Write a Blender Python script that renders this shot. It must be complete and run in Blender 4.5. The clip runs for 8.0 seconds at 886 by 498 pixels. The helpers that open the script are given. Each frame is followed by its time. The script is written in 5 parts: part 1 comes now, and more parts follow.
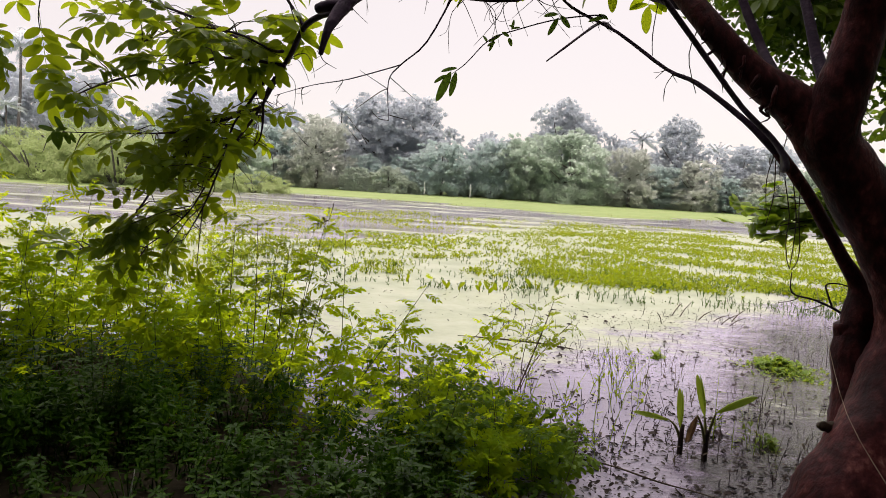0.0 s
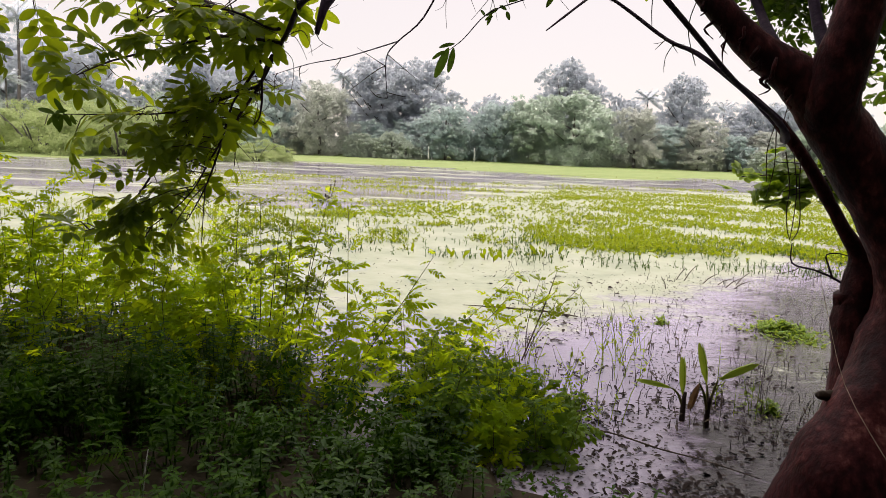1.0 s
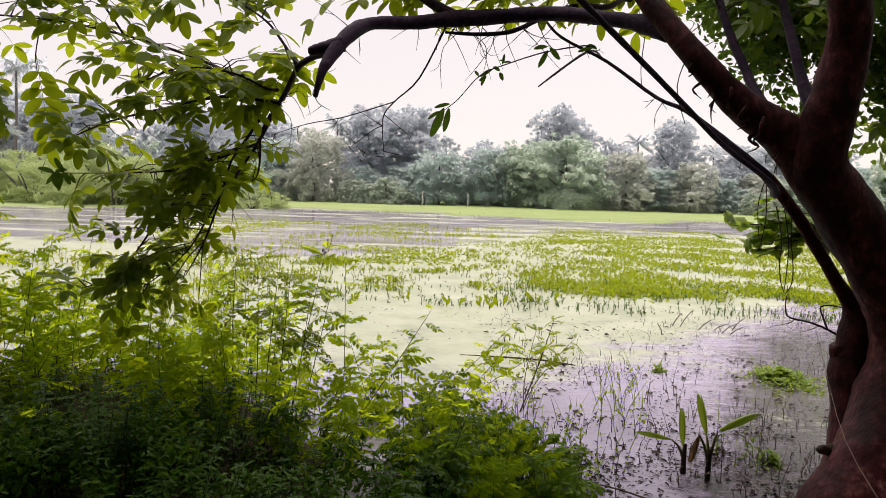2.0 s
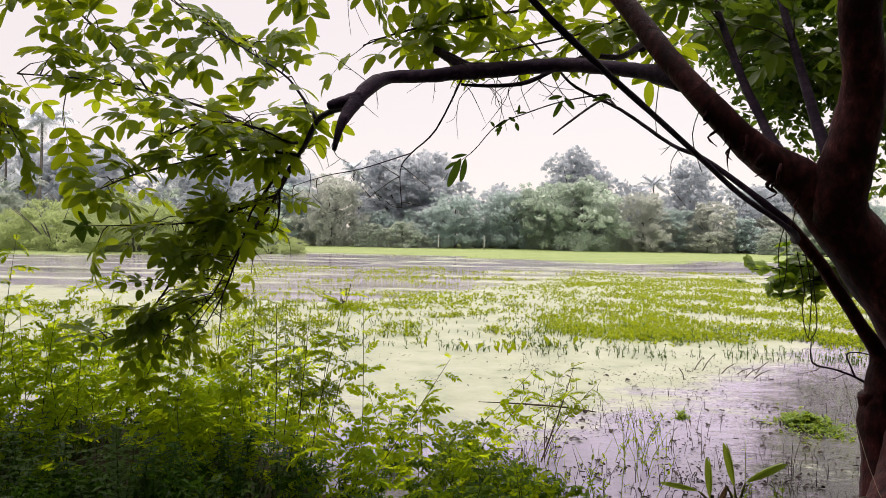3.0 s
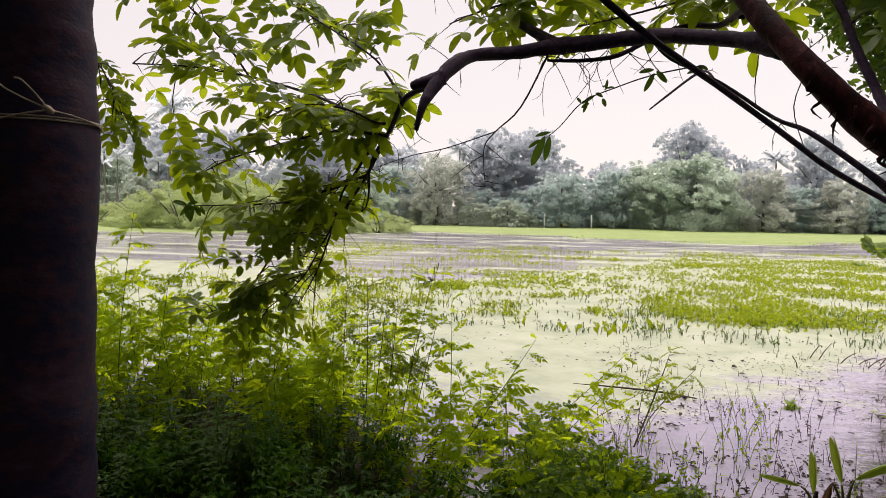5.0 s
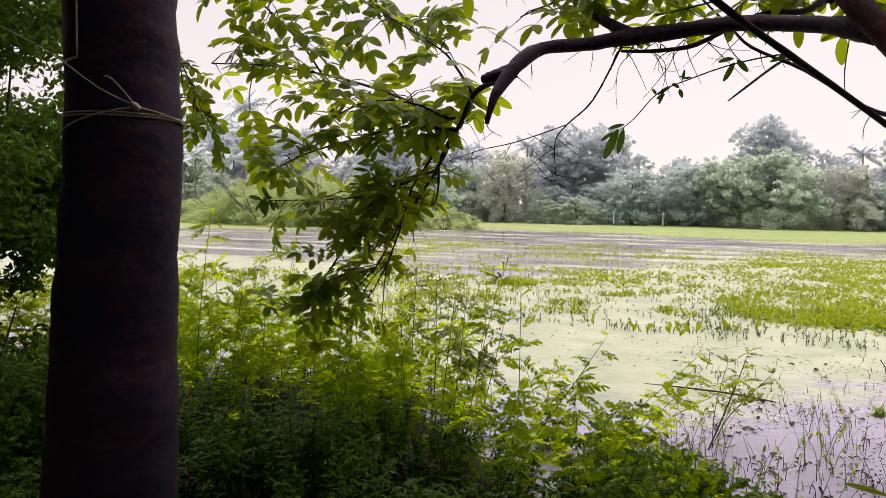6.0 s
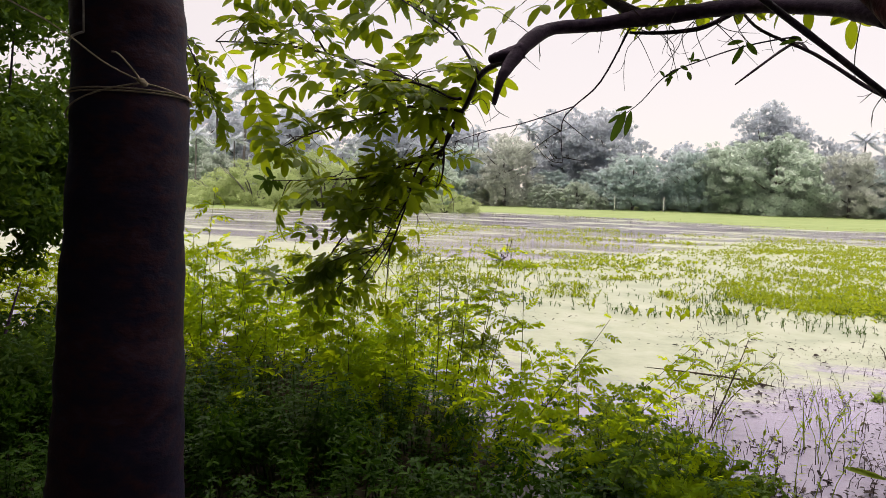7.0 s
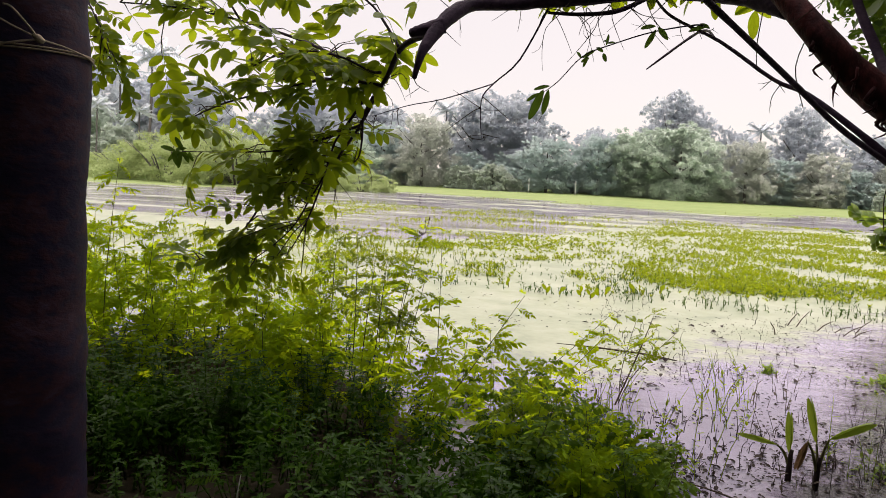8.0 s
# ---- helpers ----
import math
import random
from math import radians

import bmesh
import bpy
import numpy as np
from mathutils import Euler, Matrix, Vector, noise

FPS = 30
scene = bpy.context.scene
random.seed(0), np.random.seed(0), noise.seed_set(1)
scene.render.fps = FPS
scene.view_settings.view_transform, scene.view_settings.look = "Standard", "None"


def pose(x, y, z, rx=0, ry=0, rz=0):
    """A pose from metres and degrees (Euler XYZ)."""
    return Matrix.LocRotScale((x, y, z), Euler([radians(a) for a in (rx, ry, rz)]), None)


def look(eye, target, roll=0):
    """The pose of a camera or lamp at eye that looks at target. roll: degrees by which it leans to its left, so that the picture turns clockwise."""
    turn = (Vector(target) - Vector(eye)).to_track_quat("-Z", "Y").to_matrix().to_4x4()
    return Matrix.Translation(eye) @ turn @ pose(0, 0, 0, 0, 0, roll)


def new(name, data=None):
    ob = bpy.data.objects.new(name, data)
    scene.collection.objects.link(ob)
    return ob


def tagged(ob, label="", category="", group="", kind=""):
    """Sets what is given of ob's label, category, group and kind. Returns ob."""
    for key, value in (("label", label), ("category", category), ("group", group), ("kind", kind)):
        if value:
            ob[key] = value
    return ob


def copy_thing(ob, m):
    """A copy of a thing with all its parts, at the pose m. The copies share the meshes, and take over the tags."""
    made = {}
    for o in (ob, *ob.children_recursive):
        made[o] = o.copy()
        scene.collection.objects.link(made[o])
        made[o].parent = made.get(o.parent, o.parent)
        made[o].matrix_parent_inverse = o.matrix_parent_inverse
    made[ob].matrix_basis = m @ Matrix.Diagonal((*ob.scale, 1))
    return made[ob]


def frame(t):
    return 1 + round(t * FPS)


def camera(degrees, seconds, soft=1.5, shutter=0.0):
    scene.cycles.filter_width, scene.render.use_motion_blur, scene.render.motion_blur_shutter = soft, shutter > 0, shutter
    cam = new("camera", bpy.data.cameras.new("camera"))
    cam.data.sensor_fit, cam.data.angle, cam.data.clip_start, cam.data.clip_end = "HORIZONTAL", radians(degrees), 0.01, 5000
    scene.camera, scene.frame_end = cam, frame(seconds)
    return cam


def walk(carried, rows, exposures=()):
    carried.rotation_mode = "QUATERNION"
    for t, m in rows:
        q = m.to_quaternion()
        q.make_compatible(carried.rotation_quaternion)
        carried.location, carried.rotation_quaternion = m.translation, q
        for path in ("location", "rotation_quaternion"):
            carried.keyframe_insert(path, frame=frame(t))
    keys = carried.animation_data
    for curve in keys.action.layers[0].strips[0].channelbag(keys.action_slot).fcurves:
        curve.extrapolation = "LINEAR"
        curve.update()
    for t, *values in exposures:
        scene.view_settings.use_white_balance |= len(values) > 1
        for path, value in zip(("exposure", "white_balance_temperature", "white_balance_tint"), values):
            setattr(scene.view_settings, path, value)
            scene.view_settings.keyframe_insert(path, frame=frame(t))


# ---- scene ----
cam = camera(64.8, 8.0, soft=0.5)
PATH = [
    (0, (0.408, -0.353, 1.324), (0.25, 1.632, 1.141), 3.5),
    (0.5, (0.411, -0.357, 1.342), (0.245, 1.625, 1.128), 3.4),
    (1, (0.423, -0.365, 1.38), (0.255, 1.608, 1.095), 2.3),
    (1.5, (0.421, -0.373, 1.417), (0.27, 1.605, 1.164), 2.1),
    (1.7, (0.415, -0.377, 1.425), (0.265, 1.606, 1.207), 1.9),
    (2.8, (0.407, -0.386, 1.452), (0.22, 1.604, 1.408), 1.0),
    (3, (0.404, -0.386, 1.46), (0.196, 1.602, 1.422), 1.0),
    (3.5, (0.407, -0.399, 1.468), (0.116, 1.579, 1.42), 0.2),
    (4, (0.432, -0.387, 1.461), (0.07, 1.577, 1.357), 0.6),
    (4.2, (0.445, -0.378, 1.46), (0.083, 1.585, 1.343), 1.3),
    (5.3, (0.508, -0.362, 1.463), (-0.069, 1.55, 1.366), 0.9),
    (5.5, (0.501, -0.366, 1.453), (-0.119, 1.533, 1.352), 1.0),
    (6, (0.487, -0.36, 1.449), (-0.199, 1.515, 1.335), 1.1),
    (6.5, (0.47, -0.364, 1.444), (-0.268, 1.489, 1.299), 1.0),
    (7, (0.467, -0.368, 1.439), (-0.217, 1.505, 1.277), 1.7),
    (7.5, (0.464, -0.366, 1.434), (-0.114, 1.54, 1.254), 2.2),
    (8, (0.457, -0.366, 1.418), (0.006, 1.572, 1.209), 2.9),
]
walk(cam, [(t, look(eye, target, roll)) for t, eye, target, roll in PATH])


# ---------- sky and sun: a bright overcast, brightest overhead ----------
world = bpy.data.worlds.new("overcast_sky")
scene.world = world
world.use_nodes = True
wn, wl = world.node_tree.nodes, world.node_tree.links
wn.clear()
SUN_UP, SUN_TURN = radians(48), radians(12)
sky = wn.new("ShaderNodeTexSky")
sky.sky_type = "NISHITA"
sky.sun_disc = False
sky.sun_elevation, sky.sun_rotation = SUN_UP, SUN_TURN
sky_bg = wn.new("ShaderNodeBackground")
sky_bg.inputs[1].default_value = 0.02
wl.new(sky.outputs[0], sky_bg.inputs[0])
tex = wn.new("ShaderNodeTexCoord")
sep = wn.new("ShaderNodeSeparateXYZ")
wl.new(tex.outputs["Generated"], sep.inputs[0])
ramp = wn.new("ShaderNodeMapRange")
ramp.interpolation_type = "SMOOTHSTEP"
for k, v in zip(("From Min", "From Max", "To Min", "To Max"), (0.3, 0.85, 0.86, 4.2)):
    ramp.inputs[k].default_value = v
wl.new(sep.outputs[2], ramp.inputs["Value"])
cloud_bg = wn.new("ShaderNodeBackground")
cloud_bg.inputs[0].default_value = (1.0, 0.876, 0.852, 1)
wl.new(ramp.outputs[0], cloud_bg.inputs[1])
add = wn.new("ShaderNodeAddShader")
wl.new(sky_bg.outputs[0], add.inputs[0])
wl.new(cloud_bg.outputs[0], add.inputs[1])
out = wn.new("ShaderNodeOutputWorld")
wl.new(add.outputs[0], out.inputs[0])

sun = new("sun", bpy.data.lights.new("sun", "SUN"))
sun.data.energy, sun.data.angle, sun.data.color = 0.5, radians(30), (1.0, 0.96, 0.9)
sun_dir = Vector((math.sin(SUN_TURN) * math.cos(SUN_UP), math.cos(SUN_TURN) * math.cos(SUN_UP), math.sin(SUN_UP)))
sun.matrix_world = look((0, 0, 30), Vector((0, 0, 30)) - sun_dir)

# ---------- materials ----------
def node_mat(name):
    m = bpy.data.materials.new(name)
    m.use_nodes = True
    nt = m.node_tree
    nt.nodes.clear()
    return m, nt.nodes, nt.links, nt.nodes.new("ShaderNodeOutputMaterial")


def coords(n, l, scale, kind="Object"):
    tc, mp = n.new("ShaderNodeTexCoord"), n.new("ShaderNodeMapping")
    mp.inputs["Scale"].default_value = scale
    l.new(tc.outputs[kind], mp.inputs[0])
    return mp.outputs[0]


def noise_tex(n, l, vec, scale, detail=4, rough=0.6):
    t = n.new("ShaderNodeTexNoise")
    t.inputs["Scale"].default_value, t.inputs["Detail"].default_value, t.inputs["Roughness"].default_value = scale, detail, rough
    l.new(vec, t.inputs["Vector"])
    return t.outputs["Fac"]


def ramp_of(n, l, fac, stops):
    r = n.new("ShaderNodeValToRGB")
    while len(r.color_ramp.elements) < len(stops):
        r.color_ramp.elements.new(0.5)
    for e, (p, c) in zip(r.color_ramp.elements, stops):
        e.position, e.color = p, (*c, 1)
    l.new(fac, r.inputs[0])
    return r.outputs[0]


def leaf_mat(name, dark, mid, light, through_col, thin=0.35, rough=0.45, gloss=0.2, per="island"):
    """A leaf: colour that differs from leaf to leaf, mottling, and light that shines through."""
    m, n, l, o = node_mat(name)
    if per == "island":
        rnd = n.new("ShaderNodeNewGeometry").outputs["Random Per Island"]
    else:
        rnd = n.new("ShaderNodeObjectInfo").outputs["Random"]
    mott = noise_tex(n, l, coords(n, l, (1, 1, 1)), 9.0, 3)
    mix = n.new("ShaderNodeMath")
    mix.operation = "MULTIPLY_ADD"
    mix.inputs[1].default_value = 0.65
    add2 = n.new("ShaderNodeMath")
    add2.operation = "MULTIPLY"
    add2.inputs[1].default_value = 0.35
    l.new(mott, add2.inputs[0])
    l.new(rnd, mix.inputs[0])
    l.new(add2.outputs[0], mix.inputs[2])
    col = ramp_of(n, l, mix.outputs[0], [(0.1, dark), (0.5, mid), (0.9, light)])
    p = n.new("ShaderNodeBsdfPrincipled")
    p.inputs["Roughness"].default_value, p.inputs["Specular IOR Level"].default_value = rough, gloss
    l.new(col, p.inputs["Base Color"])
    tr = n.new("ShaderNodeBsdfTranslucent")
    tint = n.new("ShaderNodeMix")
    tint.data_type = "RGBA"
    tint.inputs[0].default_value = 0.7
    l.new(col, tint.inputs[6])
    tint.inputs[7].default_value = (*through_col, 1)
    l.new(tint.outputs[2], tr.inputs[0])
    ms = n.new("ShaderNodeMixShader")
    ms.inputs[0].default_value = thin
    l.new(p.outputs[0], ms.inputs[1])
    l.new(tr.outputs[0], ms.inputs[2])
    l.new(ms.outputs[0], o.inputs[0])
    return m


def rough_mat(name, stops, scale, stretch=(1, 1, 1), rough=0.8, bump=0.3, fine=6.0, gloss=0.12, depth=0.02):
    """Bark, soil and such: two scales of noise in colour and relief."""
    m, n, l, o = node_mat(name)
    vec = coords(n, l, stretch)
    big, small = noise_tex(n, l, vec, scale, 5), noise_tex(n, l, vec, scale * fine, 5)
    mx = n.new("ShaderNodeMath")
    mx.operation = "MULTIPLY_ADD"
    mx.inputs[1].default_value = 0.5
    hf = n.new("ShaderNodeMath")
    hf.operation = "MULTIPLY"
    hf.inputs[1].default_value = 0.5
    l.new(small, hf.inputs[0])
    l.new(big, mx.inputs[0])
    l.new(hf.outputs[0], mx.inputs[2])
    p = n.new("ShaderNodeBsdfPrincipled")
    p.inputs["Roughness"].default_value, p.inputs["Specular IOR Level"].default_value = rough, gloss
    l.new(ramp_of(n, l, mx.outputs[0], stops), p.inputs["Base Color"])
    b = n.new("ShaderNodeBump")
    b.inputs["Strength"].default_value, b.inputs["Distance"].default_value = bump, depth
    l.new(mx.outputs[0], b.inputs["Height"])
    l.new(b.outputs[0], p.inputs["Normal"])
    l.new(p.outputs[0], o.inputs[0])
    return m


def water_mat():
    """Murky pond water with sky and tree reflections painted into its colour, under a broken film of yellow-green
    algae; the coverage is the mesh's own attribute.
    """
    m, n, l, o = node_mat("pond_water")
    vec = coords(n, l, (1, 1, 1))
    cover = n.new("ShaderNodeAttribute")
    cover.attribute_name = "algae"
    a, b = noise_tex(n, l, vec, 0.55, 8, 0.68), noise_tex(n, l, vec, 14.0, 4, 0.7)
    s1 = n.new("ShaderNodeMath")
    s1.operation = "MULTIPLY_ADD"
    s1.inputs[1].default_value, s1.inputs[2].default_value = 1.4, -0.7
    l.new(a, s1.inputs[0])
    s2 = n.new("ShaderNodeMath")
    s2.operation = "MULTIPLY_ADD"
    s2.inputs[1].default_value, s2.inputs[2].default_value = 0.8, -0.4
    l.new(b, s2.inputs[0])
    drift = n.new("ShaderNodeMath")
    drift.operation = "MULTIPLY_ADD"
    drift.inputs[1].default_value, drift.inputs[2].default_value = 1.3, -0.65
    l.new(noise_tex(n, l, coords(n, l, (0.3, 1.5, 1)), 0.9, 8, 0.65), drift.inputs[0])
    t0, t1, t2 = n.new("ShaderNodeMath"), n.new("ShaderNodeMath"), n.new("ShaderNodeMath")
    l.new(s1.outputs[0], t0.inputs[0])
    l.new(drift.outputs[0], t0.inputs[1])
    l.new(cover.outputs["Fac"], t1.inputs[0])
    l.new(t0.outputs[0], t1.inputs[1])
    l.new(t1.outputs[0], t2.inputs[0])
    l.new(s2.outputs[0], t2.inputs[1])
    fac = n.new("ShaderNodeMapRange")
    fac.interpolation_type = "SMOOTHSTEP"
    fac.inputs["From Min"].default_value, fac.inputs["From Max"].default_value = 0.22, 0.66
    l.new(t2.outputs[0], fac.inputs["Value"])
    wet = n.new("ShaderNodeBsdfPrincipled")
    reflect_dark = n.new("ShaderNodeAttribute")
    reflect_dark.attribute_name = "reflect_dark"
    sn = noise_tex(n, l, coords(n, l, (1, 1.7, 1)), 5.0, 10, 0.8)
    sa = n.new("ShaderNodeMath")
    l.new(reflect_dark.outputs["Fac"], sa.inputs[0])
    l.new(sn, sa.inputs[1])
    # Ramp paints the sky's lilac reflection into the murk, then dark reflected trees
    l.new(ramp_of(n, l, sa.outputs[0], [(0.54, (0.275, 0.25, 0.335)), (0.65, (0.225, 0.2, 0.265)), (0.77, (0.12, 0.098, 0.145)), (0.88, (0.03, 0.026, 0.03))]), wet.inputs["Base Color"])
    wet.inputs["Roughness"].default_value, wet.inputs["IOR"].default_value = 0.035, 1.33
    film = n.new("ShaderNodeBsdfPrincipled")
    l.new(ramp_of(n, l, noise_tex(n, l, vec, 1.7, 8, 0.7), [(0.34, (0.141, 0.17, 0.096)), (0.48, (0.206, 0.232, 0.143)), (0.64, (0.268, 0.287, 0.2))]), film.inputs["Base Color"])
    film.inputs["Roughness"].default_value = 0.38
    rip = noise_tex(n, l, coords(n, l, (1, 3.2, 1)), 4.5, 7, 0.7)
    bp = n.new("ShaderNodeBump")
    bp.inputs["Strength"].default_value, bp.inputs["Distance"].default_value = 1.0, 0.014
    l.new(rip, bp.inputs["Height"])
    l.new(bp.outputs[0], wet.inputs["Normal"])
    ms = n.new("ShaderNodeMixShader")
    l.new(fac.outputs[0], ms.inputs[0])
    l.new(wet.outputs[0], ms.inputs[1])
    l.new(film.outputs[0], ms.inputs[2])
    l.new(ms.outputs[0], o.inputs[0])
    return m


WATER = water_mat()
GROUND = rough_mat("marsh_ground", [(0.32, (0.11, 0.155, 0.05)), (0.5, (0.17, 0.222, 0.08)), (0.68, (0.24, 0.27, 0.12))], 0.22, (1, 2.5, 1), rough=0.9)
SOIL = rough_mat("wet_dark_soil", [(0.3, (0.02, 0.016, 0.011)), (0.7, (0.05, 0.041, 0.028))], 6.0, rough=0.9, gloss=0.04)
BARK_RED = rough_mat("reddish_bark", [(0.34, (0.01, 0.003, 0.0045)), (0.48, (0.028, 0.006, 0.008)), (0.58, (0.07, 0.016, 0.018)), (0.66, (0.16, 0.058, 0.052)), (0.74, (0.34, 0.23, 0.21))], 5.0, (1, 1, 0.6), 0.6, 0.55, 7.0, 0.1, 0.03)
BARK_DARK = rough_mat("dark_wet_bark", [(0.3, (0.016, 0.01, 0.021)), (0.5, (0.034, 0.021, 0.04)), (0.7, (0.085, 0.056, 0.082))], 6.0, (1, 1, 1.4), 0.65, 0.5, gloss=0.08)
BARK_ROPED = rough_mat("ringed_dark_bark", [(0.32, (0.011, 0.01, 0.025)), (0.46, (0.017, 0.013, 0.03)), (0.56, (0.034, 0.015, 0.023)), (0.66, (0.038, 0.028, 0.05)), (0.75, (0.11, 0.09, 0.1))], 3.4, (1, 1, 1.7), 0.62, 0.45, 5.0, 0.1, 0.02)
TWIG = rough_mat("twig_bark", [(0.3, (0.03, 0.022, 0.018)), (0.7, (0.09, 0.07, 0.05))], 30.0)
STEM = rough_mat("weed_stem", [(0.3, (0.06, 0.05, 0.02)), (0.7, (0.12, 0.13, 0.04))], 20.0)
FAR_BARK = rough_mat("far_bark", [(0.3, (0.07, 0.065, 0.06)), (0.7, (0.15, 0.14, 0.13))], 3.0)
DEAD = rough_mat("rotting_leaf", [(0.3, (0.012, 0.009, 0.01)), (0.7, (0.042, 0.03, 0.024))], 18.0)
ROPE = rough_mat("jute_rope", [(0.3, (0.24, 0.19, 0.13)), (0.7, (0.42, 0.36, 0.27))], 60.0)
WITHERED = rough_mat("withered_leaf", [(0.3, (0.16, 0.085, 0.04)), (0.7, (0.36, 0.22, 0.1))], 22.0)
TIN = rough_mat("weathered_tin", [(0.3, (0.3, 0.29, 0.28)), (0.7, (0.6, 0.58, 0.55))], 12.0, rough=0.5)
POSTM = rough_mat("pale_post", [(0.3, (0.32, 0.32, 0.3)), (0.7, (0.46, 0.46, 0.43))], 5.0)
LEAF_TREE = leaf_mat("tree_leaf", (0.038, 0.076, 0.006), (0.07, 0.12, 0.008), (0.11, 0.158, 0.014), (0.56, 0.68, 0.012), 0.44, 0.45, 0.12)
LEAF_WEED = leaf_mat("weed_leaf", (0.06, 0.11, 0.003), (0.15, 0.24, 0.006), (0.31, 0.41, 0.012), (0.74, 0.88, 0.012), 0.68, 0.5, 0.04)
# Dark herb leaves; the bank's shade is put into this colour too
LEAF_HERB_SHADED = leaf_mat("shaded_herb_leaf", (0.009, 0.028, 0.002), (0.022, 0.058, 0.004), (0.052, 0.108, 0.008), (0.12, 0.26, 0.012), 0.3, 0.4, 0.06)
LEAF_EDGE = leaf_mat("edge_weed_leaf", (0.025, 0.06, 0.004), (0.055, 0.11, 0.01), (0.11, 0.18, 0.018), (0.33, 0.48, 0.02), 0.44, 0.45, 0.06)
LEAF_DARK = leaf_mat("dark_shrub_leaf", (0.018, 0.042, 0.008), (0.032, 0.068, 0.012), (0.055, 0.098, 0.018), (0.15, 0.25, 0.02), 0.34, 0.5, 0.06)
LEAF_BROAD = leaf_mat("broad_leaf", (0.035, 0.068, 0.008), (0.06, 0.11, 0.011), (0.1, 0.155, 0.018), (0.22, 0.32, 0.015), 0.4, 0.4)
LEAF_SHRUB = leaf_mat("shrub_leaf", (0.018, 0.045, 0.007), (0.036, 0.078, 0.011), (0.068, 0.12, 0.016), (0.2, 0.32, 0.02), 0.38, 0.5, 0.08)
LEAF_TARO = leaf_mat("taro_leaf", (0.08, 0.15, 0.015), (0.12, 0.2, 0.02), (0.18, 0.26, 0.03), (0.4, 0.5, 0.04), 0.4, 0.4)
LEAF_POND = leaf_mat("pond_weed_leaf", (0.024, 0.046, 0.003), (0.12, 0.168, 0.004), (0.3, 0.36, 0.008), (0.54, 0.64, 0.006), 0.36, 0.5, 0.06)
LEAF_ROUND = leaf_mat("rounded_leaf", (0.06, 0.11, 0.01), (0.1, 0.17, 0.016), (0.16, 0.24, 0.025), (0.4, 0.56, 0.025), 0.45, 0.4)
LEAF_GRASS = leaf_mat("marsh_grass", (0.185, 0.21, 0.08), (0.225, 0.25, 0.1), (0.265, 0.285, 0.125), (0.4, 0.44, 0.15), 0.3, 0.7)
# Far foliage: the mist's haze is put into these pale base colours
LEAF_HAZED = leaf_mat("hazed_leaf", (0.336, 0.409, 0.33), (0.403, 0.474, 0.396), (0.47, 0.534, 0.462), (0.65, 0.719, 0.636), 0.92, 0.9, 0.0)
LEAF_HAZED_TEAL = leaf_mat("hazed_leaf_teal", (0.352, 0.424, 0.398), (0.424, 0.493, 0.465), (0.484, 0.551, 0.526), (0.671, 0.742, 0.728), 0.92, 0.9, 0.0)
LEAF_HAZED_BLUE = leaf_mat("hazed_leaf_bluish", (0.374, 0.419, 0.44), (0.429, 0.472, 0.495), (0.484, 0.519, 0.539), (0.682, 0.71, 0.748), 0.92, 0.9, 0.0)
LEAF_HAZED_LIGHT = leaf_mat("hazed_leaf_light", (0.34, 0.4, 0.33), (0.402, 0.46, 0.391), (0.464, 0.52, 0.44), (0.556, 0.61, 0.528), 0.7, 0.8, 0.0)
LEAF_HAZED_OLIVE = leaf_mat("hazed_leaf_olive", (0.381, 0.415, 0.364), (0.443, 0.475, 0.428), (0.505, 0.535, 0.487), (0.68, 0.7, 0.653), 0.92, 0.9, 0.0)
LEAF_BUSH_HAZED = leaf_mat("hazed_bush_leaf", (0.25, 0.31, 0.14), (0.33, 0.39, 0.18), (0.4, 0.46, 0.23), (0.5, 0.59, 0.28), 0.6, 0.8, 0.0)


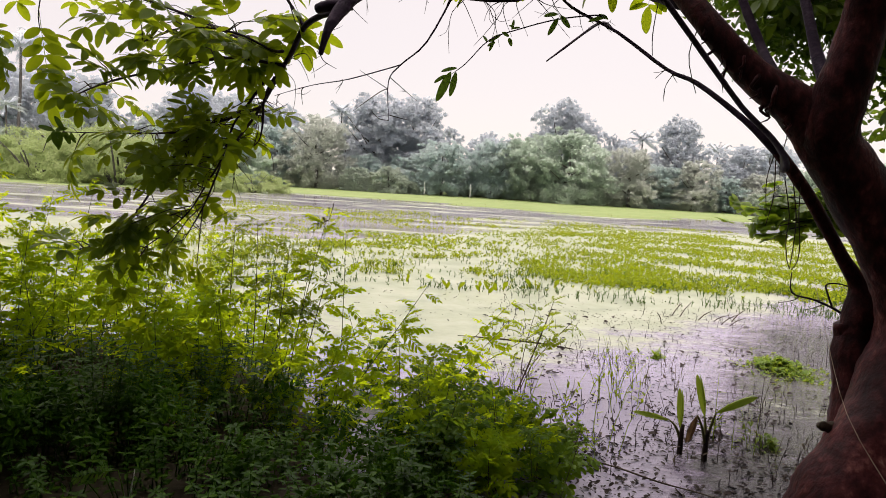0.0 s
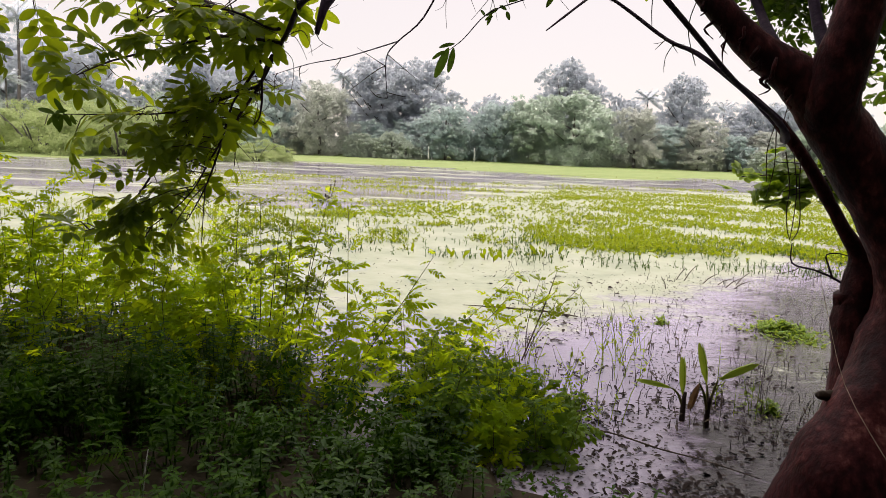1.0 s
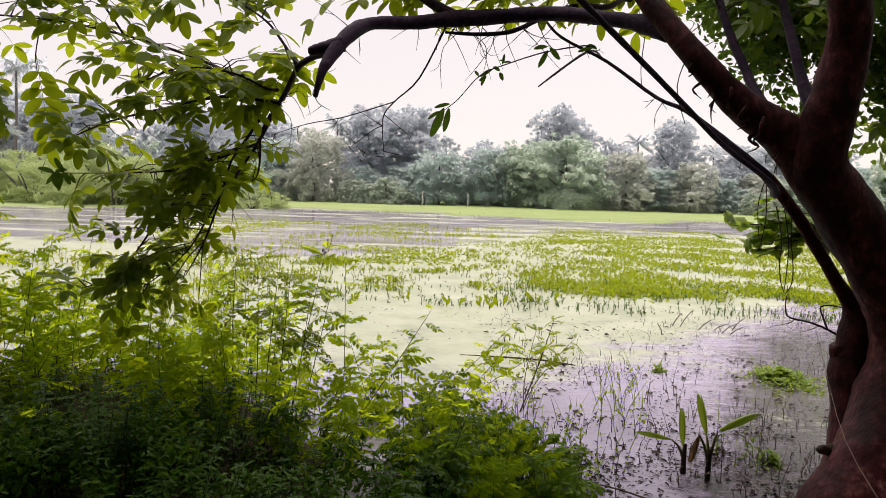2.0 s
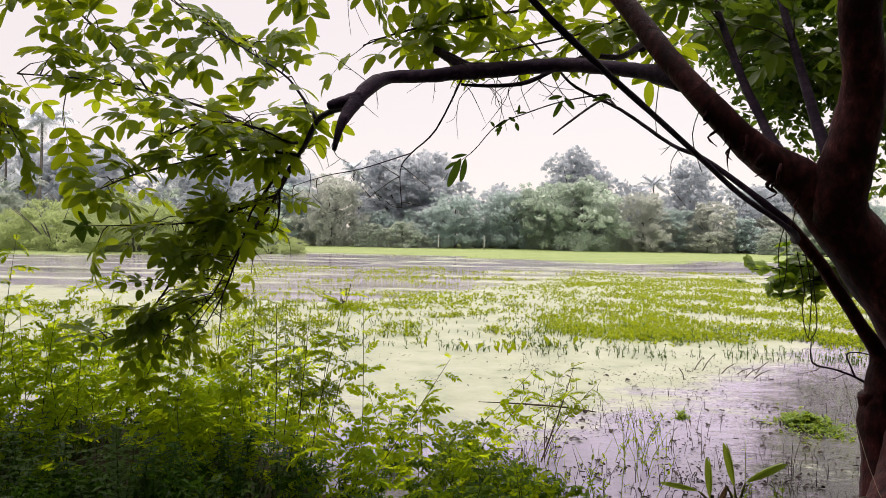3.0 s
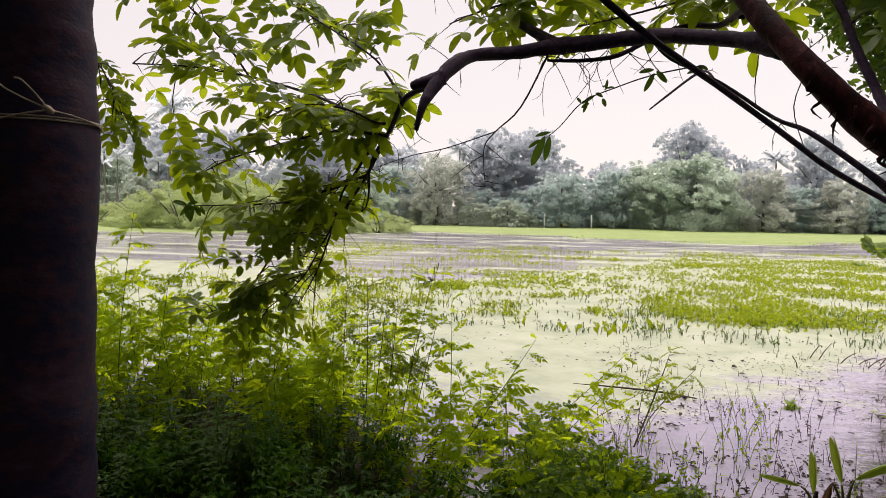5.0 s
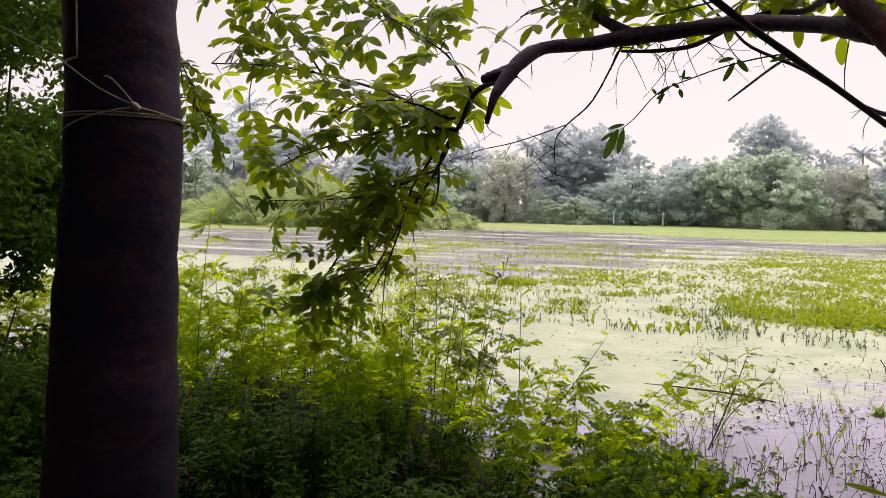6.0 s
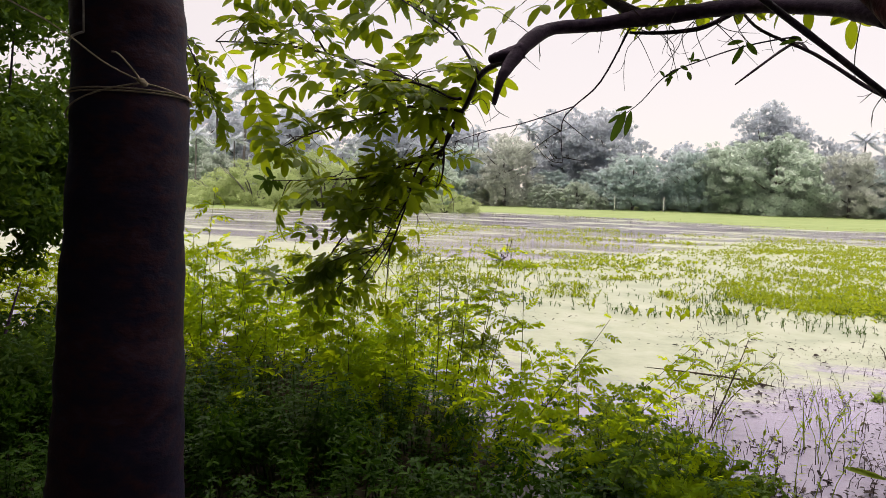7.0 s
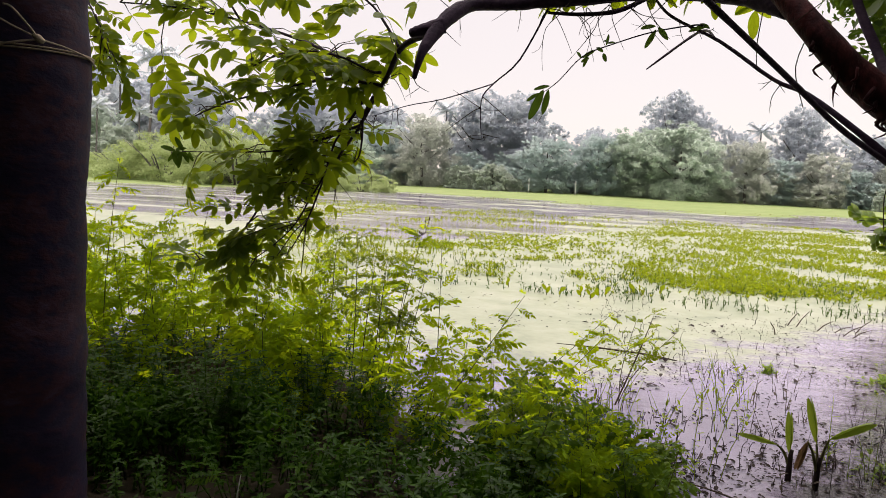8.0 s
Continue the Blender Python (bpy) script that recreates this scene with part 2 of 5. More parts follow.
# ---------- mesh tools ----------
class Shape:
    """Vertices and faces of one mesh, gathered piece by piece."""

    def __init__(self):
        self.v, self.f = [], []

    def mesh(self, name, smooth=True):
        me = bpy.data.meshes.new(name)
        me.from_pydata(self.v, [], self.f)
        if smooth:
            me.shade_smooth()
        me.update()
        return me

    def tube(self, pts, radii, seg=8, steps=4, rough=0.0, freq=6.0, band=None):
        """A tapering limb through pts, with an uneven skin and closed ends."""
        P, R = smooth_path(pts, radii, steps)
        n0, base = None, len(self.v)
        for i, (p, r) in enumerate(zip(P, R)):
            d = (P[min(i + 1, len(P) - 1)] - P[max(i - 1, 0)]).normalized()
            if n0 is None:
                n0 = d.orthogonal().normalized()
            n0 = (n0 - d * n0.dot(d)).normalized()
            s = d.cross(n0)
            if band:
                r = r * band(p.z)
            for k in range(seg):
                a = 2 * math.pi * k / seg
                q = n0 * math.cos(a) + s * math.sin(a)
                w = r * (1 + rough * (noise.noise((p + q * r) * freq) + 0.5 * noise.noise((p + q * r) * freq * 3.7))) if rough else r
                self.v.append(tuple(p + q * w))
        for i in range(len(P) - 1):
            for k in range(seg):
                a, b = base + i * seg + k, base + i * seg + (k + 1) % seg
                self.f.append((a, b, b + seg, a + seg))
        self.f.append(tuple(base + k for k in reversed(range(seg))))
        self.f.append(tuple(base + (len(P) - 1) * seg + k for k in range(seg)))

    def leaf(self, p, d, n, length, width, bend=0.15, fold=0.25, belly=0.42, fine=False):
        """A pointed leaf, folded along its midrib and bent down towards the tip."""
        d, n = d.normalized(), n
        n = (n - d * n.dot(d)).normalized()
        s = d.cross(n)
        b = len(self.v)
        self.v.append(tuple(p))
        rows = ((0.1, 0.45), (belly * 0.75, 0.92), (belly + 0.16, 1.0), (0.82, 0.74), (0.94, 0.4)) if fine else ((belly * 0.55, 0.8), (belly + 0.27, 0.85))
        for u, w in rows:
            c = p + d * (length * u) - n * (length * bend * u * u)
            e = n * (width * 0.5 * w * fold)
            for q in (c + s * (width * 0.5 * w) + e, c, c - s * (width * 0.5 * w) + e):
                self.v.append(tuple(q))
        self.v.append(tuple(p + d * length - n * (length * bend)))
        self.f += [(b, b + 1, b + 2), (b, b + 2, b + 3)]
        for k in range(len(rows) - 1):
            a = b + 1 + 3 * k
            self.f += [(a, a + 3, a + 4, a + 1), (a + 1, a + 4, a + 5, a + 2)]
        a = b + 3 * len(rows) - 2
        self.f += [(a, a + 3, a + 1), (a + 1, a + 3, a + 2)]

    def pinnate(self, rng, p, d, n, length, pairs, ll, lw, droop=0.3, open_=0.9):
        """A compound leaf: a thin stalk with pairs of leaflets and one at its end."""
        d = d.normalized()
        n = (n - d * n.dot(d)).normalized()
        s = d.cross(n)
        at = lambda u: p + d * (length * u) - n * (length * droop * u * u)
        self.tube([at(0), at(0.5), at(1)], [0.0022, 0.0018, 0.001], 3, 1)
        for i in range(pairs):
            u = 0.22 + 0.74 * i / max(pairs - 1, 1)
            c, dd = at(u), (at(u + 0.05) - at(u - 0.05)).normalized()
            size = (0.75 + 0.3 * math.sin(math.pi * (i + 0.6) / pairs)) * rng.uniform(0.85, 1.12)
            for side in (1, -1):
                q = dd * rng.uniform(0.3, 0.95) + s * side * open_ + n * rng.uniform(-0.45, 0.35)
                self.leaf(c, q, n + s * side * rng.uniform(-0.2, 0.4), ll * size, lw * size, rng.uniform(0.05, 0.3), rng.uniform(0.1, 0.4), fine=True)
        self.leaf(at(1), (at(1) - at(0.9)), n, ll * 1.05, lw * 1.05, 0.2, 0.25, fine=True)


def smooth_path(pts, radii, steps):
    pts = [Vector(p) for p in pts]
    if steps < 2 or len(pts) < 3:
        return pts, list(radii)
    P, R = [], []
    for i in range(len(pts) - 1):
        a, b, c, d = pts[max(i - 1, 0)], pts[i], pts[i + 1], pts[min(i + 2, len(pts) - 1)]
        for k in range(steps):
            t = k / steps
            P.append(0.5 * (2 * b + (c - a) * t + (2 * a - 5 * b + 4 * c - d) * t * t + (3 * b - a - 3 * c + d) * t ** 3))
            R.append(radii[i] + (radii[i + 1] - radii[i]) * t)
    return P + [pts[-1]], R + [radii[-1]]


def leaf_cloud(rng, lobes, count, size, flat=0.6, shell=0.55, jitter=0.07, order=0.7, oval=False):
    """Many small pointed leaves over the lobes (x, y, z, radius, squash) of a crown, as vertex and face lists."""
    g = np.random.default_rng(rng.randrange(1 << 30))
    lob = np.array(lobes)
    area = lob[:, 3] ** 2
    pick = g.choice(len(lob), count, p=area / area.sum())
    L = lob[pick]
    u = g.normal(size=(count, 3))
    u /= np.linalg.norm(u, axis=1)[:, None]
    rad = L[:, 3] * (shell + (1 - shell) * g.random(count) ** 0.5) * (1 + jitter * g.normal(size=count))
    c = L[:, :3] + u * rad[:, None] * np.stack([np.ones(count), np.ones(count), L[:, 4]], 1)
    nrm = u * order + g.normal(size=(count, 3)) * (0.95 - 0.5 * order) + np.array([0, 0, 0.35])
    nrm /= np.linalg.norm(nrm, axis=1)[:, None]
    a = np.cross(nrm, g.normal(size=(count, 3)))
    a /= np.linalg.norm(a, axis=1)[:, None]
    b = np.cross(nrm, a)
    s = (size * g.uniform(0.6, 1.35, count))[:, None]
    sag = nrm * s * 0.12
    if oval:
        w = b * s * 0.5 * flat
        v = np.stack([c - a * s * 0.5, c - a * s * 0.2 + w - sag, c + a * s * 0.22 + w - sag, c + a * s * 0.5, c + a * s * 0.22 - w - sag, c - a * s * 0.2 - w - sag], 1).reshape(-1, 3)
        return v, np.arange(count * 6).reshape(-1, 6)
    v = np.stack([c - a * s * 0.5, c + b * s * 0.5 * flat - sag, c + a * s * 0.5, c - b * s * 0.5 * flat - sag], 1).reshape(-1, 3)
    f = np.arange(count * 4).reshape(-1, 4)
    return v, f


PLACE = {}


def thing(name, at, label, category, group="", kind=""):
    ob = new(name)
    ob.empty_display_size = 0.1
    ob.location = at
    PLACE[ob] = Matrix.Translation(at)
    return tagged(ob, label, category, group, kind)


def part(name, me, mat, parent, label="", at=None):
    """Links a mesh (a Shape, or a mesh that others share) as one part; its coordinates, or at, are of the world."""
    if isinstance(me, Shape):
        me = me.mesh(name)
    if not me.materials:
        me.materials.append(mat)
    ob = new(name, me)
    PLACE[ob] = at or Matrix()
    ob.parent = parent
    ob.matrix_parent_inverse = PLACE[parent].inverted()
    ob.matrix_basis = PLACE[ob]
    return tagged(ob, label)


def single(name, me, mat, label="", category="", group="", kind="", at=None):
    """A top-level thing of one mesh."""
    if isinstance(me, Shape):
        me = me.mesh(name)
    if not me.materials:
        me.materials.append(mat)
    ob = new(name, me)
    if at:
        ob.matrix_basis = at
    return tagged(ob, label, category, group, kind)


def cloud_mesh(name, v, f):
    me = bpy.data.meshes.new(name)
    me.from_pydata(v.tolist(), [], f.tolist())
    me.update()
    return me


def turned(p, d, n):
    """A pose at p whose x axis is d and whose z axis is near n."""
    d = Vector(d).normalized()
    n = Vector(n)
    n = (n - d * n.dot(d)).normalized()
    s = n.cross(d)
    return Matrix.Translation(p) @ Matrix((d, s, n)).transposed().to_4x4()


# ---------- the ground and the pond ----------
def between(x, table):
    xs, ys = zip(*table)
    return float(np.interp(x, xs, ys))


BANK = [(-60, 3.0), (-12, 4.0), (-7, 4.4), (-3, 4.8), (-1.5, 4.6), (-0.7, 4.0), (0.0, 3.3), (0.5, 2.75), (0.9, 2.5), (1.5, 2.3), (2.3, 2.2), (4, 1.8), (12, 1.0), (60, -2)]
FAR_EDGE = [(-200, 10), (-60, 24), (-34, 32), (-27, 35), (-20, 42), (-14, 48), (-9, 47), (-4, 47), (1.4, 44), (5, 43), (10, 44), (15, 48), (30, 52), (60, 50), (200, 40)]


def smoothstep(a, b, x):
    t = min(max((x - a) / (b - a), 0.0), 1.0)
    return t * t * (3 - 2 * t)


def inlet(x, y):
    """A small wet hollow in the bank, kept clear of plants."""
    return ((x + 0.16) / 0.1) ** 2 + ((y - 2.78) / 0.36) ** 2 < 1


def ground_z(x, y):
    near = smoothstep(-0.1, 0.5, between(x, BANK) - y + 0.15 * noise.noise(Vector((x * 1.5, y * 1.5, 0))))
    far = smoothstep(-0.5, 1.5, y - between(x, FAR_EDGE) + 4.0 * noise.noise(Vector((x * 0.09, y * 0.55, 5))) + 5.0 * noise.noise(Vector((x * 0.05, y * 0.2, 9))))
    z = -0.4 + near * (0.46 + 0.05 * noise.noise(Vector((x * 2, y * 2, 3)))) + far * 0.43
    hollow = 0.3 * math.exp(-((x + 0.16) / 0.2) ** 2 - ((y - 2.9) / 0.24) ** 2)
    return z - hollow + smoothstep(76, 90, y) * 0.3


def algae_cover(x, y):
    """How much of the water a film of algae hides, from the bank out."""
    edge = smoothstep(-1.2, 1.6, (y - 4.7) - 1.0 * max(x - 0.3, 0.0) - 0.35 * max(x - 2.2, 0.0) - 0.35 * smoothstep(-0.4, -1.0, x))
    open_from = between(x, [(-20, 17), (-9, 15.2), (-4, 13.5), (-2, 15.5), (0, 19), (2, 26), (12, 29)])
    out_ = smoothstep(-1.0, 1.5, y - open_from)
    streak = 0.3 + 0.55 * noise.noise(Vector((x * 0.14, y * 0.7, 8)))
    if -1.0 < x < 14 and 18 < y < 30:
        streak += 0.2
    return edge * (1 - out_) * 0.95 + out_ * streak + (1 - edge) * 0.05


def grid(xs, ys, z_of):
    v = [(x, y, z_of(x, y)) for y in ys for x in xs]
    w = len(xs)
    f = [(j * w + i, j * w + i + 1, (j + 1) * w + i + 1, (j + 1) * w + i) for j in range(len(ys) - 1) for i in range(w - 1)]
    return v, f


spread = [math.sinh(k / 40 * 6.2) / math.sinh(6.2) for k in range(-40, 41)]
gx = [s * 1500 for s in spread]
gy = sorted({round(y, 3) for y in [*np.arange(-8, 8, 0.25), *np.arange(8, 30, 1.0), *np.arange(30, 95, 1.5), *np.geomspace(95, 2500, 14), *(-np.geomspace(8, 600, 10))]})
gx = sorted({round(x, 3) for x in [*gx, *np.arange(-8, 8, 0.3), *np.arange(-60, 60, 2.5)]})
ground_me = bpy.data.meshes.new("ground")
ground_me.from_pydata(*(lambda vf: (vf[0], [], vf[1]))(grid(gx, gy, ground_z)))
ground_me.shade_smooth()
ground_me.materials.append(GROUND)
ground_me.materials.append(SOIL)
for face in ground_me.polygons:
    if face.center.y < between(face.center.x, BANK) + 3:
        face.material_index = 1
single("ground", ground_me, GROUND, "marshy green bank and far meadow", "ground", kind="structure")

wx = sorted({round(x, 3) for x in [*np.arange(-16, 16, 0.25), *np.arange(-90, 90, 2.0)]})
wy = sorted({round(y, 3) for y in [*np.arange(1.0, 20, 0.25), *np.arange(20, 62, 0.7)]})
wv, wf = grid(wx, wy, lambda x, y: 0.0)
water_me = bpy.data.meshes.new("water")
water_me.from_pydata(wv, [], wf)
cover = water_me.attributes.new("algae", "FLOAT", "POINT")
cover.data.foreach_set("value", [algae_cover(x, y) for x, y, z in wv])
# Painted darkness: reflected trees near the right, ripple streaks far out
reflect_dark_at = water_me.attributes.new("reflect_dark", "FLOAT", "POINT")
reflect_dark_at.data.foreach_set("value", [0.42 * smoothstep(0.34, 0.47, x / (y + 0.4) + 0.05 * noise.noise(Vector((x * 2.5, y * 1.5, 77)))) * smoothstep(9.5, 6.5, y) + smoothstep(12, 16, y) * (0.16 + 0.36 * noise.noise(Vector((x * 0.16, y * 1.1, 21)))) for x, y, z in wv])
single("water", water_me, WATER, "murky pond water, reflections painted in, under yellow-green algae film", "water", kind="structure")

# ---------- the far shore: trees, palms, bushes, posts ----------
def crown_lobes(rng, w, h, low, count):
    """An uneven crown w wide, from low up to h: boughs set in a dome, each a loose heap of small clumps."""
    lobes = []
    for k in range(count):
        a, t = k * 2.4 + rng.uniform(-0.6, 0.6), (k + rng.random()) / count
        dome = math.sqrt(max(0.06, 1 - ((t - 0.35) / 0.7) ** 2))
        reach = w * 0.5 * dome * rng.uniform(0.25, 0.9)
        size = w * rng.uniform(0.1, 0.17) * (1.1 - 0.3 * t)
        z = low + (h - low) * (0.08 + 0.84 * t)
        c = Vector((reach * math.cos(a), reach * math.sin(a), min(z, h - size * 0.8)))
        for j in range(26):
            u = Vector((rng.gauss(0, 1), rng.gauss(0, 1), rng.gauss(0.25, 0.8))).normalized()
            q, s = c + Vector((u.x * 1.15, u.y * 1.15, u.z * 0.85)) * size * rng.uniform(0.5, 1.2), size * rng.uniform(0.2, 0.42)
            lobes.append((*q, s, 0.6))
    for k in range(26):
        a = k * 0.45 + rng.uniform(-0.2, 0.2)
        r = w * rng.uniform(0.2, 0.42)
        lobes.append((r * math.cos(a), r * math.sin(a), h * rng.uniform(0.02, 0.2), w * rng.uniform(0.05, 0.1), 0.8))
    return lobes


def broadleaf_tree(rng, w, h, leaf, mat, label, low=0.03, lobes=17, count=52000, bark=None):
    tree = thing("tree", (0, 0, 0), label, "tree", "trees along the far shore")
    trunk = Shape()
    lean = rng.uniform(-0.3, 0.3)
    trunk.tube([(0, 0, -0.3), (lean * 0.3, 0, h * 0.25), (lean, 0.1, h * 0.5), (lean * 1.4, 0, h * 0.8)], [0.035 * h, 0.026 * h, 0.018 * h, 0.006 * h], 8, 3, 0.2, 2.0)
    for k in range(7):
        a, z0 = rng.uniform(0, 6.28), h * rng.uniform(0.18, 0.5)
        e = Vector((math.cos(a) * w * 0.36, math.sin(a) * w * 0.36, z0 + h * rng.uniform(0.15, 0.35)))
        trunk.tube([(lean * 0.6, 0, z0), e * 0.5 + Vector((0, 0, z0 * 0.45)), e], [0.014 * h, 0.009 * h, 0.003 * h], 5, 2)
    part("trunk", trunk, bark or FAR_BARK, tree)
    v, f = leaf_cloud(rng, crown_lobes(rng, w, h, h * low, lobes), int(count * 1.1), leaf * 1.1, 0.6, 0.2, 0.22, 1.0)
    v[:, 2] = np.maximum(v[:, 2], 0.05)
    part("crown", cloud_mesh("crown", v, f), mat, tree)
    return tree


def at_pose(x, y, z=0.0, turn=0.0, size=1.0, tall=1.0):
    return Matrix.Translation((x, y, z)) @ Matrix.Rotation(radians(turn), 4, "Z") @ Matrix.Diagonal((size, size, size * tall, 1))


rng = random.Random(11)
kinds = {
    "green": broadleaf_tree(rng, 10.0, 7.0, 0.19, LEAF_HAZED, "dense rounded green tree on the misty far shore", lobes=30, count=60000),
    "green2": broadleaf_tree(rng, 9.0, 7.0, 0.19, LEAF_HAZED_TEAL, "bushy blue-green tree at the edge of the meadow", lobes=26, count=54000),
    "blue": broadleaf_tree(rng, 10.0, 10.0, 0.19, LEAF_HAZED_BLUE, "tall grey-green tree rising behind the shore trees", 0.12, 40, 66000),
    "blue2": broadleaf_tree(rng, 8.0, 10.0, 0.18, LEAF_HAZED_BLUE, "tall open-crowned tree in the hazy back row", 0.15, 17, 24000),
"olive": broadleaf_tree(rng, 9.0, 7.0, 0.18, LEAF_HAZED_OLIVE, "dull olive tree in the misty shore row", 0.05, 26, 46000),
    "light": broadleaf_tree(rng, 5.0, 3.0, 0.2, LEAF_HAZED_LIGHT, "low pale-green bush below the far trees", 0.02, 16, 14000),
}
# Unseen kind of tree, added to keep light off the bank
kinds["dark"] = broadleaf_tree(rng, 11.0, 7.5, 0.5, LEAF_DARK, "unseen dark tree added behind to block light", 0.0, 18, 12000, BARK_DARK)
used = set()


def plant(kind, x, y, turn, size, tall=1.0):
    ob = kinds[kind]
    m = at_pose(x, y, ground_z(x, y) - 0.05, turn, size, tall)
    if kind in used:
        return copy_thing(ob, m)
    used.add(kind)
    ob.matrix_basis = m
    return ob


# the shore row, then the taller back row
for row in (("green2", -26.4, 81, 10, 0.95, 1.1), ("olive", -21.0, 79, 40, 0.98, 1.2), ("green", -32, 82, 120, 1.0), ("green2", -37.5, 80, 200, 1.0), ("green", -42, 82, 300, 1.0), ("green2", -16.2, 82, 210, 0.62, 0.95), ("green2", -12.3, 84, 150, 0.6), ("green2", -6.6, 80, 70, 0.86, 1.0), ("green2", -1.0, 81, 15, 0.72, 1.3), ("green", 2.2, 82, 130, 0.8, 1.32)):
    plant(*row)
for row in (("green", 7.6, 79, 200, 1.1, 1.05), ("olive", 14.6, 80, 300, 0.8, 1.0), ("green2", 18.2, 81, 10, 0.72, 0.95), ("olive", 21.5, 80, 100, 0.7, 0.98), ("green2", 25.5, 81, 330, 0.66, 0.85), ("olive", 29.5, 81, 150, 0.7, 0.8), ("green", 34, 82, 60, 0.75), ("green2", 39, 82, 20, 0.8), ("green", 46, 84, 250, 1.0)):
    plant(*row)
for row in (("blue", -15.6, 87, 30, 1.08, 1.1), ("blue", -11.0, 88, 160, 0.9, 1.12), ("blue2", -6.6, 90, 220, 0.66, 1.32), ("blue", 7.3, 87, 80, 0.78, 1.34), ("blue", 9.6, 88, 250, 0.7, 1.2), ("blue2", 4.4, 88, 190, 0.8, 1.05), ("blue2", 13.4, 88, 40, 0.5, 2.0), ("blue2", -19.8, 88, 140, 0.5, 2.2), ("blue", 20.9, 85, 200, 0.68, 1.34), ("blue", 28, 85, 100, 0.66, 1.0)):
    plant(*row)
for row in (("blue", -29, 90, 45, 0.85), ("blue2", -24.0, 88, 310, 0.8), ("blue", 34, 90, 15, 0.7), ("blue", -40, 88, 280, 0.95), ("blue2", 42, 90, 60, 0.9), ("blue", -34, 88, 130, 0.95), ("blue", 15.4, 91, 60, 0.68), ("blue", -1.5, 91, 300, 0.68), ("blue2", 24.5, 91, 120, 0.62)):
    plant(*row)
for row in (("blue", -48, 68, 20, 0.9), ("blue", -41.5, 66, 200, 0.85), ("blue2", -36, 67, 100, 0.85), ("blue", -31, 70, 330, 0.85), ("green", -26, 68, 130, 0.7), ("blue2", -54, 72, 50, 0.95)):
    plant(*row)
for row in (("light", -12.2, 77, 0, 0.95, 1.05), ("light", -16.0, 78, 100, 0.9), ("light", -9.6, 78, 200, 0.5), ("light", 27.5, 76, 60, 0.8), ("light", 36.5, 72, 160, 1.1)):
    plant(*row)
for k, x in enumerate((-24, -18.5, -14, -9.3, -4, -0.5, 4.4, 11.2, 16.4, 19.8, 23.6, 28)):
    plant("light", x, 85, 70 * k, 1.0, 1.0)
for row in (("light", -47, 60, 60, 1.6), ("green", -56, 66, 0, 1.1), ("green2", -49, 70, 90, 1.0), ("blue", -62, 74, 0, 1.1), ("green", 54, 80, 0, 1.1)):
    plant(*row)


def coconut_palm(rng, h, label):
    palm = thing("coconut_palm", (0, 0, 0), label, "palm tree", "coconut palms")
    trunk = Shape()
    trunk.tube([(0, 0, -0.2), (0.15, 0.05, h * 0.3), (0.35, 0.1, h * 0.65), (0.4, 0.1, h)], [0.2, 0.14, 0.12, 0.11], 8, 4, 0.1, 3.0)
    part("trunk", trunk, FAR_BARK, palm)
    top = Vector((0.4, 0.1, h))
    for k in range(22):
        frond = Shape()
        a, up = k * 2.4 + rng.uniform(-0.3, 0.3), rng.uniform(-0.5, 1.7)
        d = Vector((math.cos(a), math.sin(a), up)).normalized()
        ln = rng.uniform(3.0, 4.2)
        pts = [top + d * (ln * u) - Vector((0, 0, ln * rng.uniform(0.25, 0.5) * u * u)) for u in (0, 0.2, 0.4, 0.6, 0.8, 1.0)]
        frond.tube(pts, [0.035, 0.03, 0.025, 0.02, 0.012, 0.005], 4, 1)
        for i in range(60):
            u = 0.12 + 0.86 * i / 60
            j = min(int(u * 5), 4)
            c = pts[j].lerp(pts[j + 1], u * 5 - j)
            t = (pts[j + 1] - pts[j]).normalized()
            s = t.cross(Vector((0, 0, 1))).normalized() * (1 if i % 2 else -1)
            frond.leaf(c, s * 0.8 + t * 0.45 - Vector((0, 0, rng.uniform(0.0, 0.6))), Vector((0, 0, 1)), 0.62 * math.sin(math.pi * (0.15 + 0.8 * u)) + 0.1, 0.1, 0.3, 0.1)
        part("frond", frond, LEAF_HAZED_BLUE, palm)
    return palm


palm = coconut_palm(rng, 11.5, "tall coconut palm with drooping grey-green fronds")
palm.matrix_basis = at_pose(-44.5, 61, 0, 0, 1.0)
for x, y, turn, size in ((17.0, 88, 40, 0.72), (26.5, 88, 150, 0.64), (29.2, 86, 60, 0.6), (-43.0, 52, 90, 0.52), (-46.5, 55, 200, 0.6), (31.5, 86, 10, 0.62), (-39.5, 53, 300, 0.48), (-52, 66, 30, 0.9), (-20.6, 88, 80, 0.84), (-49.5, 58, 240, 0.55), (-55, 62, 10, 0.7), (33.5, 87, 200, 0.6)):
    copy_thing(palm, at_pose(x, y, 0, turn, size))


